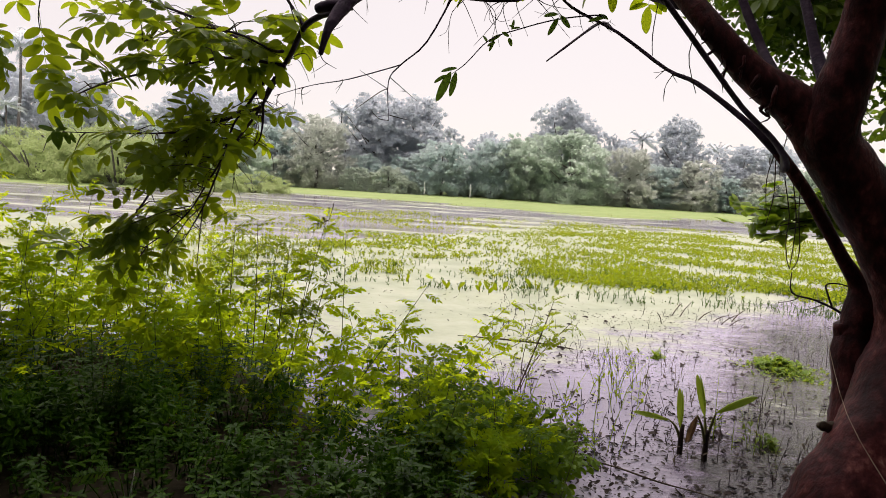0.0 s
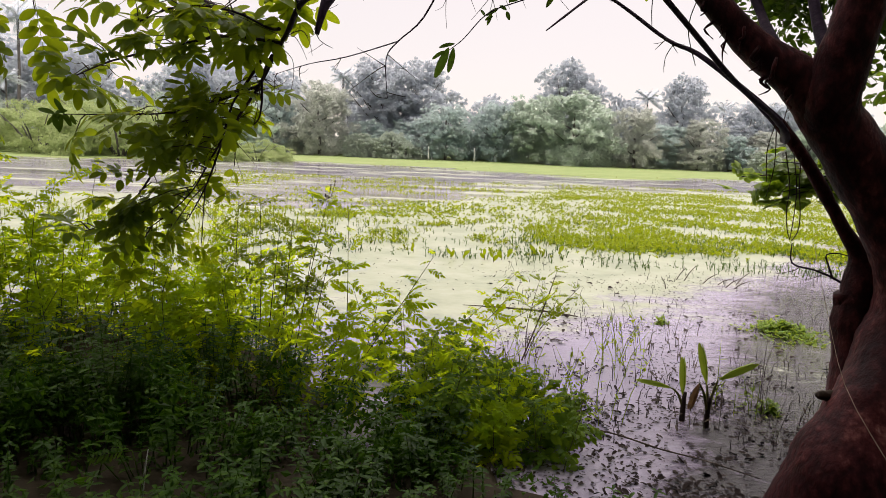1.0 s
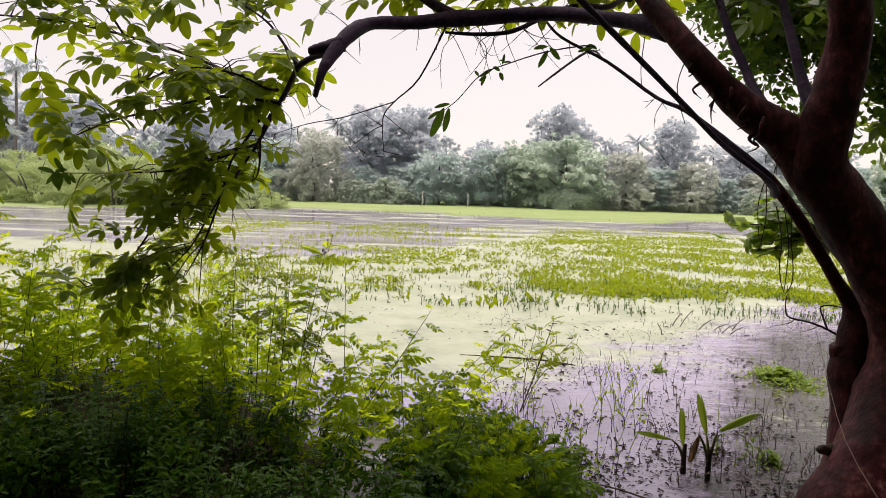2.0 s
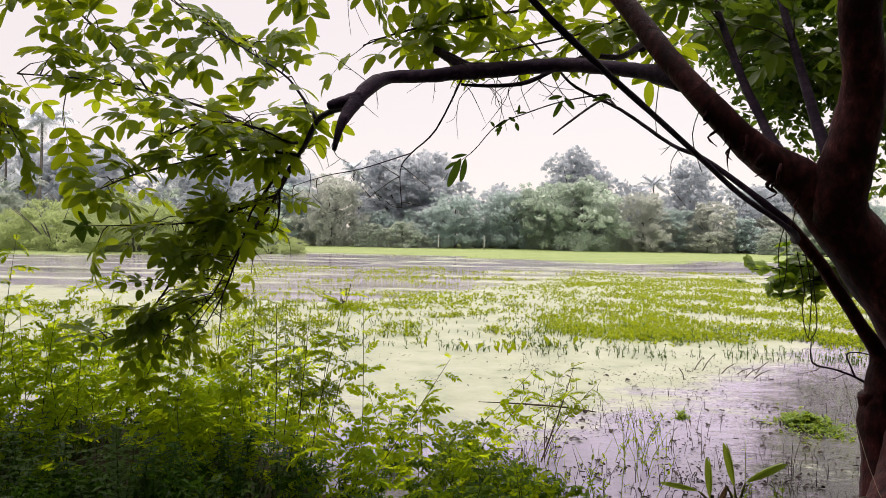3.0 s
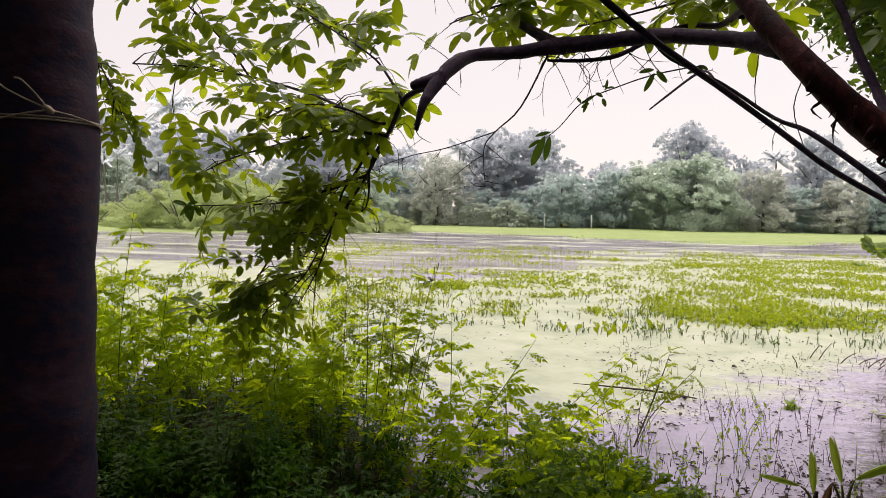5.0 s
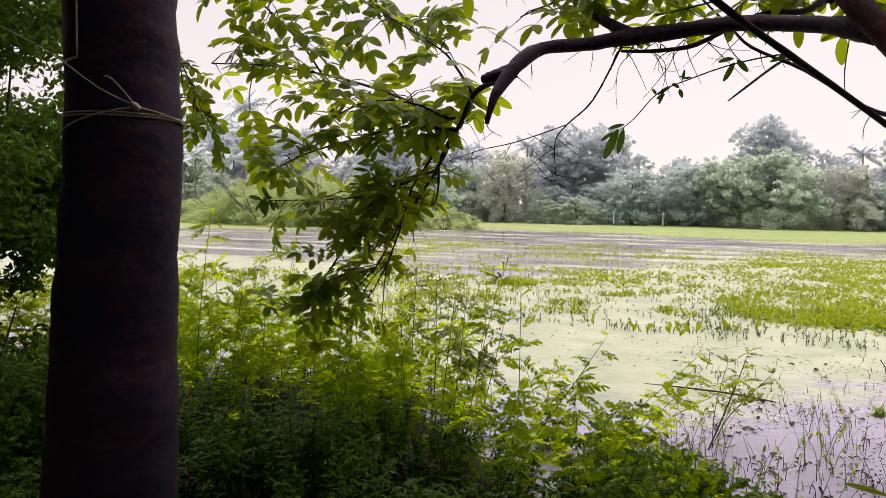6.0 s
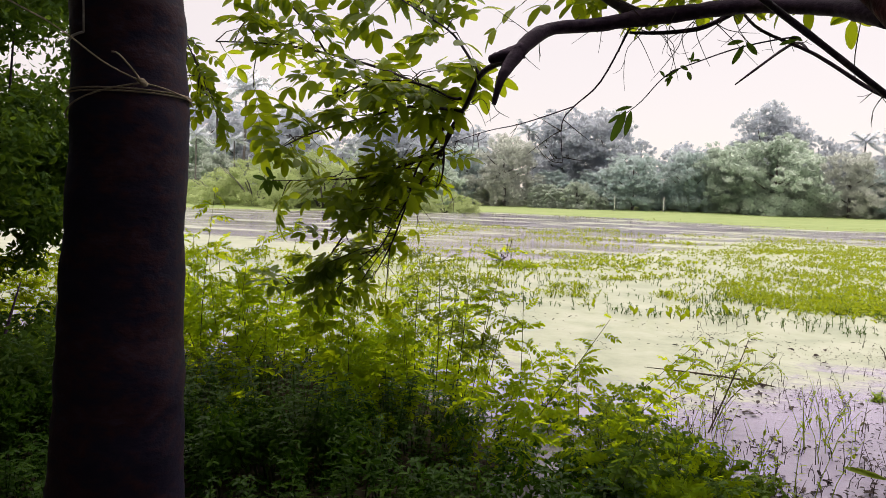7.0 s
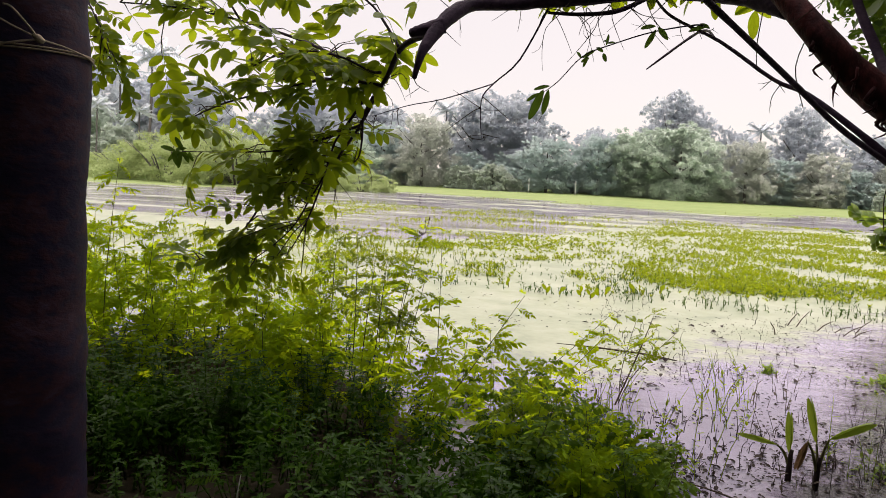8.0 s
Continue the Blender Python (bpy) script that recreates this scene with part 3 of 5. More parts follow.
def bank_bush(rng, w, h, label):
    bush = thing("bush", (0, 0, 0), label, "bush", "bushes on the grassy bank")
    for k in range(9):
        a, stems = k * 0.7, Shape()
        stems.tube([(0.1 * math.cos(a), 0.1 * math.sin(a), -0.1), (w * 0.15 * math.cos(a), w * 0.15 * math.sin(a), h * 0.4), (w * 0.33 * math.cos(a), w * 0.33 * math.sin(a), h * 0.75)], [0.06, 0.04, 0.01], 5, 2)
        part("stem", stems, FAR_BARK, bush)
    lobes = []
    for k in range(22):
        a, r = rng.uniform(0, 6.28), math.sqrt(rng.random()) * w * 0.42
        z = h * (1 - (r / (w * 0.5)) ** 2) * rng.uniform(0.12, 0.85)
        c, size = Vector((r * math.cos(a), r * math.sin(a), z)), rng.uniform(0.09, 0.16) * w
        for j in range(16):
            u = Vector((rng.gauss(0, 1), rng.gauss(0, 1), rng.gauss(0.2, 0.8))).normalized()
            lobes.append((*(c + u * size * rng.uniform(0.4, 1.15)), size * rng.uniform(0.2, 0.45), 0.6))
    v, f = leaf_cloud(rng, lobes, 26000, 0.13, 0.45, 0.2, 0.22, 0.5)
    v[:, 2] = np.maximum(v[:, 2], 0.03)
    part("foliage", cloud_mesh("foliage", v, f), LEAF_BUSH_HAZED, bush)
    return bush


bush = bank_bush(rng, 7.0, 3.2, "yellow-green spreading bush at the water's edge")
bush.matrix_basis = at_pose(-30.0, 43, 0, 0, 1.2)
for x, y, turn, size, tall in ((-25.0, 44, 50, 1.2, 1.0), (-20.0, 45, 120, 0.95, 0.85), (-16.6, 46.5, 200, 0.62, 0.72), (-35.5, 46, 260, 0.9, 0.8), (-27, 48, 10, 1.1, 1.1), (-41, 47, 80, 0.9, 0.7), (-33, 52, 310, 1.2, 1.2)):
    copy_thing(bush, at_pose(x, y, 0, turn, size, tall))

for x in (-8.0, -3.05):
    post = Shape()
    post.tube([(x, 75, 0), (x + 0.02, 75, 0.8), (x, 75, 1.55)], [0.055, 0.05, 0.045], 6, 2)
    single("post", post, POSTM, "pale upright post in the far meadow", "post", "posts in the meadow")

far_grass = Shape()
for k in range(700):
    x = rng.uniform(-55, 48)
    y = between(x, FAR_EDGE) + abs(rng.gauss(0, 2.6)) - 0.8
    h = rng.uniform(0.03, 0.1)
    far_grass.leaf(Vector((x, y, max(ground_z(x, y), 0.0) - 0.02)), Vector((rng.uniform(-0.5, 0.5), rng.uniform(-0.4, 0.4), 1)), Vector((rng.uniform(-1, 1), -1, 0)), h, 0.09, 0.3)
single("meadow_grass", far_grass, LEAF_GRASS, "bright marsh grass fringing the far waterline", "grass", kind="stuff")


# ---------- plants standing in the pond ----------
def pond_plant(sh, rng, x, y, h, leaves, ll, lw):
    """A small upright water weed: a short stalk and a few oval leaves."""
    lean = Vector((rng.uniform(-0.25, 0.25), rng.uniform(-0.25, 0.25), 1))
    p = Vector((x, y, -0.02))
    sh.tube([p, p + lean * h], [0.006, 0.003], 3, 1)
    for k in range(leaves):
        a = rng.uniform(0, 6.28)
        d = Vector((math.cos(a), math.sin(a), rng.uniform(0.1, 1.6)))
        sh.leaf(p + lean * (h * rng.uniform(0.35, 1.0)), d, Vector((0, 0, 1)) - d * 0.3, ll * rng.uniform(0.7, 1.3), lw * rng.uniform(0.7, 1.2), 0.25)


def scatter_weeds(name, label, count, region, heights, ll, lw, seed, clump, mat=LEAF_POND, gaps=0.0):
    r, sh, tries = random.Random(seed), Shape(), 0
    while count and tries < 200000:
        tries += 1
        x, y = region(r)
        keep = noise.noise(Vector((x * clump, y * clump, seed))) + 0.25 * noise.noise(Vector((x * clump * 4, y * clump * 4, seed)))
        if keep < r.uniform(-0.3, 0.42) + gaps:
            continue
        pond_plant(sh, r, x, y, r.uniform(*heights), r.randint(3, 6), ll, lw)
        count -= 1
    return single(name, sh, mat, label, "water plants", kind="stuff")


def right_patch(r):
    y = 9.9 + 17 * r.random() ** 1.3
    x = r.uniform(between(y, [(9, 1.6), (12, 1.5), (17, 1.5), (22, 0.2), (29, 5)]), between(y, [(9, 5.5), (12, 9), (17, 13), (29, 18)]))
    return x + r.gauss(0, 0.55), y + 1.1 * noise.noise(Vector((x * 0.7, 0.4, 3))) + r.gauss(0, 0.35)


def middle_patch(r):
    return r.uniform(-4.4, 2.4), r.uniform(8.9, 14.5)


def left_patch(r):
    return r.uniform(-11, -2.5), r.uniform(6.0, 13.0)


def drift_patch(r):
    y = r.uniform(13, 32)
    return r.uniform(-0.5 * y, 0.35 * y), y


def dark_shoots(r):
    y = 8.4 + 9 * r.random() ** 1.5
    return r.uniform(-0.35 * y, 0.55 * y), y


def near_fringe(r):
    return r.uniform(0.4, 6.0), r.uniform(8.2, 11.4)


scatter_weeds("marsh_weed", "bright green weed bed standing in the pond", 17000, right_patch, (0.015, 0.08), 0.055, 0.027, 3, 0.6, LEAF_POND, -0.05)
scatter_weeds("marsh_weed", "patchy green weeds rising from the algae", 1700, middle_patch, (0.02, 0.11), 0.052, 0.025, 4, 1.2, LEAF_POND, 0.3)
scatter_weeds("marsh_weed", "green weeds along the shaded shallows", 1500, left_patch, (0.06, 0.22), 0.075, 0.032, 5, 0.5)
scatter_weeds("marsh_weed", "thin drifts of floating weed in open water", 4200, drift_patch, (0.01, 0.05), 0.075, 0.036, 6, 0.4, LEAF_POND, 0.1)
scatter_weeds("marsh_weed", "sparse upright shoots in shallow water", 520, near_fringe, (0.03, 0.12), 0.04, 0.015, 7, 0.9, LEAF_DARK)
scatter_weeds("marsh_weed", "dark upright shoots among the bright weeds", 900, dark_shoots, (0.02, 0.12), 0.04, 0.013, 8, 0.8, LEAF_DARK)

rng = random.Random(23)
for k in range(9):
    x, y = ((-0.22, 8.35), (-0.05, 8.3), (0.2, 8.4), (0.32, 8.25), (0.42, 8.5), (0.5, 8.6), (-0.75, 8.7), (0.85, 9.0), (1.2, 9.1))[k]
    sprout = thing("water_sprout", (x, y, 0), "small upright green sprout with paired oval leaves", "water plant", "sprouts in the algae")
    stalk = Shape()
    stalk.tube([(x, y, -0.05), (x + 0.01, y, 0.04), (x, y, 0.08)], [0.006, 0.005, 0.003], 4, 1)
    part("stalk", stalk, STEM, sprout)
    for j in range(2):
        lf = Shape()
        a = rng.uniform(0, 6.28)
        lf.leaf(Vector((x, y, 0.02 + 0.04 * j)), Vector((math.cos(a) * 0.6, math.sin(a) * 0.5, rng.uniform(0.6, 1.2))), Vector((math.cos(a + 2), -1, 0.2)), rng.uniform(0.07, 0.11), rng.uniform(0.045, 0.065), 0.2, fine=True)
        part("leaf", lf, LEAF_POND, sprout)


def reed_clump(x, y, n, h, leafy_=2, label="cluster of thin dark reed stalks in shallow water"):
    cl = thing("reed_clump", (x, y, 0), label, "reeds", "reed clumps")
    for k in range(n):
        st = Shape()
        a, r = rng.uniform(0, 6.28), 0.16 * math.sqrt(rng.random())
        p = Vector((x + r * math.cos(a), y + r * math.sin(a), -0.06))
        hh = h * rng.uniform(0.4, 1.1)
        bend = Vector((rng.uniform(-0.45, 0.45), rng.uniform(-0.4, 0.4), 0)) * hh
        st.tube([p, p + Vector((0, 0, hh * 0.6)) + bend * 0.3, p + Vector((0, 0, hh + 0.06)) + bend], [0.0028, 0.0022, 0.001], 4, 2)
        for j in range(rng.randint(0, leafy_)):
            d, u = Vector((rng.uniform(-1, 1), rng.uniform(-1, 1), 0.5)), rng.uniform(0.45, 1.0)
            st.leaf(p + Vector((0, 0, hh * u)) + bend * u * 0.8, d, Vector((0, 0, 1)), 0.045, 0.016, 0.3)
        part("stalk", st, LEAF_TREE if leafy_ > 5 else STEM if rng.random() < 0.2 else TWIG, cl)


for k in range(34):
    reed_clump(0.55 + 1.65 * rng.random(), 3.0 + 2.2 * rng.random() ** 1.3, rng.randint(2, 5), rng.uniform(0.1, 0.26))
for x, y in ((1.15, 4.3), (1.2, 4.0), (1.32, 4.5), (0.75, 3.5), (0.95, 3.25), (1.75, 3.5), (0.45, 3.7), (0.6, 3.95)):
    reed_clump(x, y, 7, 0.36, 9, "taller cluster of leafy reed stalks near the bank")

for x, y, dx, h in ((2.42, 7.69, 0.1, 0.15), (2.5, 7.66, 0.12, 0.18), (2.65, 7.51, 0.16, 0.12), (2.8, 7.51, 0.19, 0.08), (2.85, 7.36, 0.19, 0.12), (2.91, 7.29, 0.19, 0.1), (3.05, 7.6, 0.14, 0.14), (2.2, 7.1, -0.08, 0.12)):
    reed = Shape()
    reed.tube([(x - 0.02, y, -0.05), (x + dx * 0.45, y + 0.01, h * 0.5), (x + dx, y, h)], [0.006, 0.005, 0.003], 5, 2, 0.2, 20)
    single("broken_reed", reed, TWIG, "dark dead reed leaning low over the water", "reed", "broken reeds")
fallen = Shape()
fallen.tube([(0.9, 3.06, 0.012), (1.05, 2.98, 0.016), (1.22, 2.86, 0.012), (1.4, 2.76, 0.014), (1.6, 2.62, 0.01)], [0.003, 0.0045, 0.004, 0.0035, 0.002], 5, 3, 0.2, 25)
single("fallen_stalk", fallen, TWIG, "long dark stalk lying on the shallow water", "stalk")


def floating_leaf(x, y, size):
    lf = Shape()
    a = rng.uniform(0, 6.28)
    lf.leaf(Vector((x, y, 0.008)), Vector((math.cos(a), math.sin(a), rng.uniform(0.0, 0.35))), Vector((rng.uniform(-0.3, 0.3), rng.uniform(-0.3, 0.3), 1)), size, size * rng.uniform(0.4, 0.7), 0.1, 0.5)
    single("dead_leaf", lf, DEAD, "dark rotting leaf afloat on the algae", "leaf", "dead leaves on the water")


for k in range(190):
    y = 3.0 + 4.6 * rng.random()
    floating_leaf(rng.uniform(0.35, 0.9 + 0.5 * y), y, rng.uniform(0.025, 0.075))
litter = Shape()
for k in range(11000):
    y = 2.3 + 5.6 * rng.random() ** 1.5
    x = rng.uniform(0.3, 0.8 + 0.6 * y)
    if noise.noise(Vector((x * 1.6, y * 1.6, 2))) < rng.uniform(-0.15, 0.35):
        continue
    a, s = rng.uniform(0, 6.28), rng.uniform(0.008, 0.03)
    litter.leaf(Vector((x, y, 0.004)), Vector((math.cos(a), math.sin(a), rng.uniform(0, 0.5))), Vector((rng.uniform(-0.4, 0.4), rng.uniform(-0.4, 0.4), 1)), s, s * 0.5, 0.1, 0.4)
for k in range(1700):
    x, y = rng.uniform(0.35, 2.1), 2.35 + 1.3 * rng.random()
    if noise.noise(Vector((x * 2.2, y * 2.2, 31))) < rng.uniform(-0.3, 0.3):
        continue
    a, s = rng.uniform(0, 6.28), rng.uniform(0.01, 0.04)
    litter.leaf(Vector((x, y, 0.004)), Vector((math.cos(a), math.sin(a), rng.uniform(0, 0.4))), Vector((rng.uniform(-0.4, 0.4), rng.uniform(-0.4, 0.4), 1)), s, s * rng.uniform(0.3, 0.7), 0.1, 0.4)
for k in range(1500):
    x, y = rng.uniform(-1.6, 3.2), rng.uniform(4.6, 9.2)
    if noise.noise(Vector((x * 1.1, y * 1.1, 44))) < rng.uniform(-0.1, 0.5):
        continue
    a, s = rng.uniform(0, 6.28), rng.uniform(0.012, 0.045)
    litter.leaf(Vector((x, y, 0.004)), Vector((math.cos(a), math.sin(a), rng.uniform(0, 0.6))), Vector((rng.uniform(-0.4, 0.4), rng.uniform(-0.4, 0.4), 1)), s, s * rng.uniform(0.25, 0.5), 0.1, 0.4)
for k in range(2600):
    x, y = rng.uniform(0.75, 2.3), 2.3 + 1.9 * rng.random() ** 1.4
    if noise.noise(Vector((x * 2.6, y * 3.4, 57))) < rng.uniform(-0.05, 0.4):
        continue
    a, s = rng.uniform(0, 6.28), rng.uniform(0.01, 0.04)
    litter.leaf(Vector((x, y, 0.003)), Vector((math.cos(a), math.sin(a), rng.uniform(-0.05, 0.6))), Vector((rng.uniform(-0.7, 0.7), rng.uniform(-0.7, 0.7), 1)), s, s * rng.uniform(0.25, 0.8), rng.uniform(-0.3, 0.4), 0.4)
single("water_litter", litter, DEAD, "scattered dark bits of rotting plants afloat", "litter", kind="stuff")
for x, y in ((0.95, 5.5), (1.0, 5.45), (0.87, 4.75), (0.9, 4.7), (2.05, 5.7), (2.12, 5.55), (2.2, 5.75), (1.95, 5.3), (2.35, 5.4)):
    floating_leaf(x, y, 0.075)


stubble = Shape()
for k in range(1500):
    y = 2.9 + 6.4 * rng.random() ** 1.2
    x = rng.uniform(0.1 + 0.05 * y, 0.6 + 0.55 * y)
    if noise.noise(Vector((x * 1.3, y * 1.3, 12))) < rng.uniform(-0.3, 0.4):
        continue
    h, bend = rng.uniform(0.02, 0.13), Vector((rng.uniform(-0.4, 0.4), rng.uniform(-0.4, 0.4), 0))
    p = Vector((x, y, -0.02))
    stubble.tube([p, p + Vector((0, 0, h * 0.6)) + bend * h * 0.2, p + Vector((0, 0, h)) + bend * h], [0.0028, 0.0022, 0.001], 3, 1)
single("reed_stubble", stubble, DEAD, "short dark dead stalks standing in shallow water", "reeds", kind="stuff")


def taro(base, stalks, label):
    """Upright water plant: thick stalks, each with one long leaf."""
    b = Vector(base)
    t = thing("taro_plant", base, label, "water plant", "taro plants")
    root = Shape()
    root.tube([b + Vector((0, 0, -0.1)), b + Vector((0, 0, 0.06)), b + Vector((0.005, 0, 0.16))], [0.017, 0.014, 0.009], 8, 2, 0.25, 40)
    part("rootstock", root, DEAD, t)
    for tip, elbow, ll, lw, n, dead in stalks:
        e, q = Vector(elbow), Vector(tip)
        st = Shape()
        st.tube([b + Vector((0, 0, 0.08)), (b + e) * 0.5 + Vector((0, 0, 0.06)), e], [0.009, 0.0065, 0.004], 6, 3)
        stalk = part("stalk", st, STEM, t)
        lf = Shape()
        d = q - e
        for s in (1, -1):
            side = d.cross(Vector(n)).normalized() * s
            lf.leaf(e, d + side * 0.1 * d.length, Vector(n) + side * 0.7, ll, lw, 0.12, 0.2, fine=True)
        part("leaf", lf, WITHERED if dead else LEAF_TARO, stalk, "withered brown leaf" if dead else "")


taro((1.53, 3.22, 0), [((1.49, 3.28, 0.44), (1.52, 3.24, 0.22), 0.22, 0.034, (0.4, -1, 0), False), ((1.78, 3.28, 0.36), (1.57, 3.23, 0.25), 0.24, 0.034, (0, -0.4, 1), False), ((1.43, 3.2, 0.07), (1.47, 3.2, 0.24), 0.16, 0.026, (0, -1, 0.1), True)], "water taro with one upright and one spread leaf")
taro((1.42, 3.28, 0), [((1.43, 3.36, 0.33), (1.42, 3.3, 0.13), 0.21, 0.032, (0.3, -1, 0), False), ((1.19, 3.36, 0.2), (1.36, 3.3, 0.17), 0.19, 0.03, (0, -0.3, 1), False)], "smaller water taro with a folded upright leaf")


def weed_raft(x, y, w, d, count, label):
    sh = Shape()
    for k in range(count):
        a, r = rng.uniform(0, 6.28), abs(rng.gauss(0, 0.55))
        r *= 1 + 0.5 * noise.noise(Vector((2 * math.cos(a), 2 * math.sin(a), x)))
        px, py = x + w * r * math.cos(a), y + d * r * math.sin(a)
        pond_plant(sh, rng, px, py, max(0.005, 0.11 * (1.1 - r) * rng.random()), rng.randint(2, 5), 0.045, 0.024)
    single("weed_raft", sh, LEAF_TARO, label, "water plants", kind="stuff")


weed_raft(2.75, 5.42, 0.32, 0.45, 420, "floating raft of small green leaves")
weed_raft(1.78, 5.48, 0.08, 0.08, 22, "tiny floating tuft of green leaves")
weed_raft(1.95, 3.5, 0.08, 0.08, 20, "tiny floating tuft of green leaves")
log = Shape()
log.tube([(0.1, 5.75, 0.0), (0.5, 5.72, 0.005), (0.85, 5.66, 0.006), (1.1, 5.55, 0.003)], [0.004, 0.009, 0.01, 0.004], 6, 3, 0.3, 20)
single("floating_branch", log, TWIG, "long thin branch floating on the algae", "branch")

# ---------- the leaning tree at the water ----------
tree = thing("leaning_tree", (1.67, 2.1, 0), "leaning reddish-barked tree with forked trunk and broken limb", "tree")
BOUGHS = {}


def bough(name, seg, rough, pts, rad):
    """One limb or twig of the leaning tree."""
    BOUGHS[name] = (pts, rad)
    sh = Shape()
    sh.tube(pts, rad, seg + 8 if name == "trunk" else seg, 12 if name == "trunk" else 7 if seg > 9 else 4, rough, 7.0 if seg > 9 else 18.0)
    part(name.split("_2")[0], sh, BARK_RED if seg > 10 or name == "stump" else BARK_DARK, tree, "reddish peeling bark" if name == "trunk" else "")


bough("trunk", 18, 0.09, [(1.6, 2.05, -0.15), (1.66, 2.08, 0.15), (1.71, 2.1, 0.33), (1.79, 2.15, 0.48), (1.89, 2.25, 0.66), (1.95, 2.3, 0.86), (1.91, 2.3, 1.05), (1.785, 2.3, 1.25), (1.615, 2.28, 1.48), (1.465, 2.3, 1.66), (1.29, 2.32, 1.79), (1.15, 2.33, 1.93), (1.03, 2.41, 2.1), (0.92, 2.52, 2.29), (0.8, 2.65, 2.51), (0.55, 2.9, 2.92), (0.15, 3.0, 3.5)], [0.26, 0.225, 0.205, 0.175, 0.16, 0.145, 0.128, 0.115, 0.107, 0.085, 0.058, 0.049, 0.045, 0.042, 0.041, 0.04, 0.035])
bough("upright_limb", 14, 0.09, [(1.67, 2.29, 1.4), (1.55, 2.26, 1.58), (1.555, 2.23, 1.7), (1.57, 2.2, 1.82), (1.585, 2.18, 1.95), (1.578, 2.15, 2.05), (1.535, 2.1, 2.25), (1.5, 2.0, 2.6), (1.3, 1.7, 3.3)], [0.08, 0.1, 0.095, 0.084, 0.073, 0.069, 0.066, 0.062, 0.05])
bough("broken_limb", 10, 0.2, [(1.04, 2.43, 2.08), (0.97, 2.5, 2.12), (0.85, 2.62, 2.17), (0.61, 2.8, 2.235), (0.35, 2.8, 2.22), (0.18, 2.8, 2.21), (0.0, 2.75, 2.18), (-0.16, 2.65, 2.15), (-0.23, 2.5, 2.07), (-0.28, 2.38, 1.95), (-0.3, 2.33, 1.88), (-0.32, 2.32, 1.79)], [0.05, 0.038, 0.032, 0.031, 0.033, 0.037, 0.03, 0.03, 0.033, 0.027, 0.016, 0.008])
bough("side_stem", 11, 0.14, [(1.72, 2.3, 0.1), (1.82, 2.38, 0.4), (1.84, 2.42, 0.62), (1.82, 2.45, 0.78), (1.83, 2.47, 0.92), (1.82, 2.48, 1.03), (1.75, 2.48, 1.13), (1.6, 2.5, 1.37), (1.47, 2.5, 1.53)], [0.13, 0.11, 0.095, 0.085, 0.068, 0.038, 0.026, 0.024, 0.023])
bough("stump", 8, 0.2, [(1.82, 2.45, 0.72), (1.79, 2.46, 0.82), (1.765, 2.46, 0.885)], [0.08, 0.055, 0.035])
bough("branch", 8, 0.12, [(1.47, 2.5, 1.53), (1.35, 2.55, 1.65), (1.19, 2.7, 1.81), (1.08, 2.8, 1.88), (0.88, 2.95, 2.06), (0.68, 3.1, 2.2), (0.59, 3.2, 2.32), (0.45, 3.3, 2.5)], [0.022, 0.013, 0.0105, 0.0085, 0.0075, 0.007, 0.006, 0.005])
bough("near_branch", 8, 0.16, [(1.5, 2.5, 1.47), (1.36, 2.15, 1.49), (1.19, 1.8, 1.517), (1.035, 1.57, 1.56), (0.918, 1.36, 1.588), (0.807, 1.18, 1.63), (0.637, 0.89, 1.686), (0.519, 0.69, 1.724), (0.416, 0.6, 1.795), (0.3, 0.5, 1.9)], [0.02, 0.012, 0.0085, 0.0072, 0.0064, 0.006, 0.0056, 0.0052, 0.005, 0.005])
bough("broken_stub", 9, 0.3, [(-0.24, 2.44, 2.02), (-0.3, 2.42, 2.0), (-0.345, 2.42, 1.99), (-0.37, 2.43, 1.985)], [0.032, 0.028, 0.022, 0.016])
bough("knob", 8, 0.15, [(0.2, 2.8, 2.21), (0.09, 2.85, 2.28), (-0.04, 2.92, 2.37)], [0.03, 0.024, 0.014])
bough("second_limb", 8, 0.15, [(0.93, 2.52, 2.27), (0.93, 2.75, 2.31), (0.88, 3.0, 2.32), (0.76, 3.1, 2.35), (0.62, 3.0, 2.29), (0.45, 2.88, 2.18), (0.3, 2.85, 2.155), (0.14, 2.8, 2.15)], [0.015, 0.015, 0.014, 0.013, 0.012, 0.011, 0.009, 0.006])
bough("back_branch", 8, 0.12, [(1.38, 2.3, 1.76), (1.37, 2.4, 1.84), (1.36, 2.5, 1.94), (1.31, 2.6, 2.13), (1.25, 2.8, 2.5)], [0.026, 0.02, 0.018, 0.018, 0.014])
bough("back_branch_2", 8, 0.12, [(1.53, 2.3, 1.78), (1.53, 2.4, 1.9), (1.53, 2.5, 2.05), (1.53, 2.6, 2.2), (1.5, 2.8, 2.6)], [0.026, 0.021, 0.019, 0.018, 0.014])
bough("upright_twig", 6, 0.1, [(0.94, 2.78, 2.3), (0.95, 3.1, 2.4), (0.95, 3.2, 2.49), (0.9, 3.2, 2.75)], [0.018, 0.018, 0.016, 0.012])
bough("bare_twig", 5, 0.1, [(0.86, 2.97, 2.075), (0.84, 3.15, 2.15), (0.8, 3.4, 2.17), (0.7, 3.7, 2.13), (0.61, 3.8, 2.07)], [0.006, 0.006, 0.007, 0.007, 0.004])
bough("low_twig", 5, 0.1, [(1.8, 2.5, 0.9), (1.731, 2.5, 0.936), (1.663, 2.5, 0.96), (1.578, 2.5, 0.983), (1.57, 2.5, 1.064)], [0.006, 0.005, 0.0042, 0.0036, 0.002])
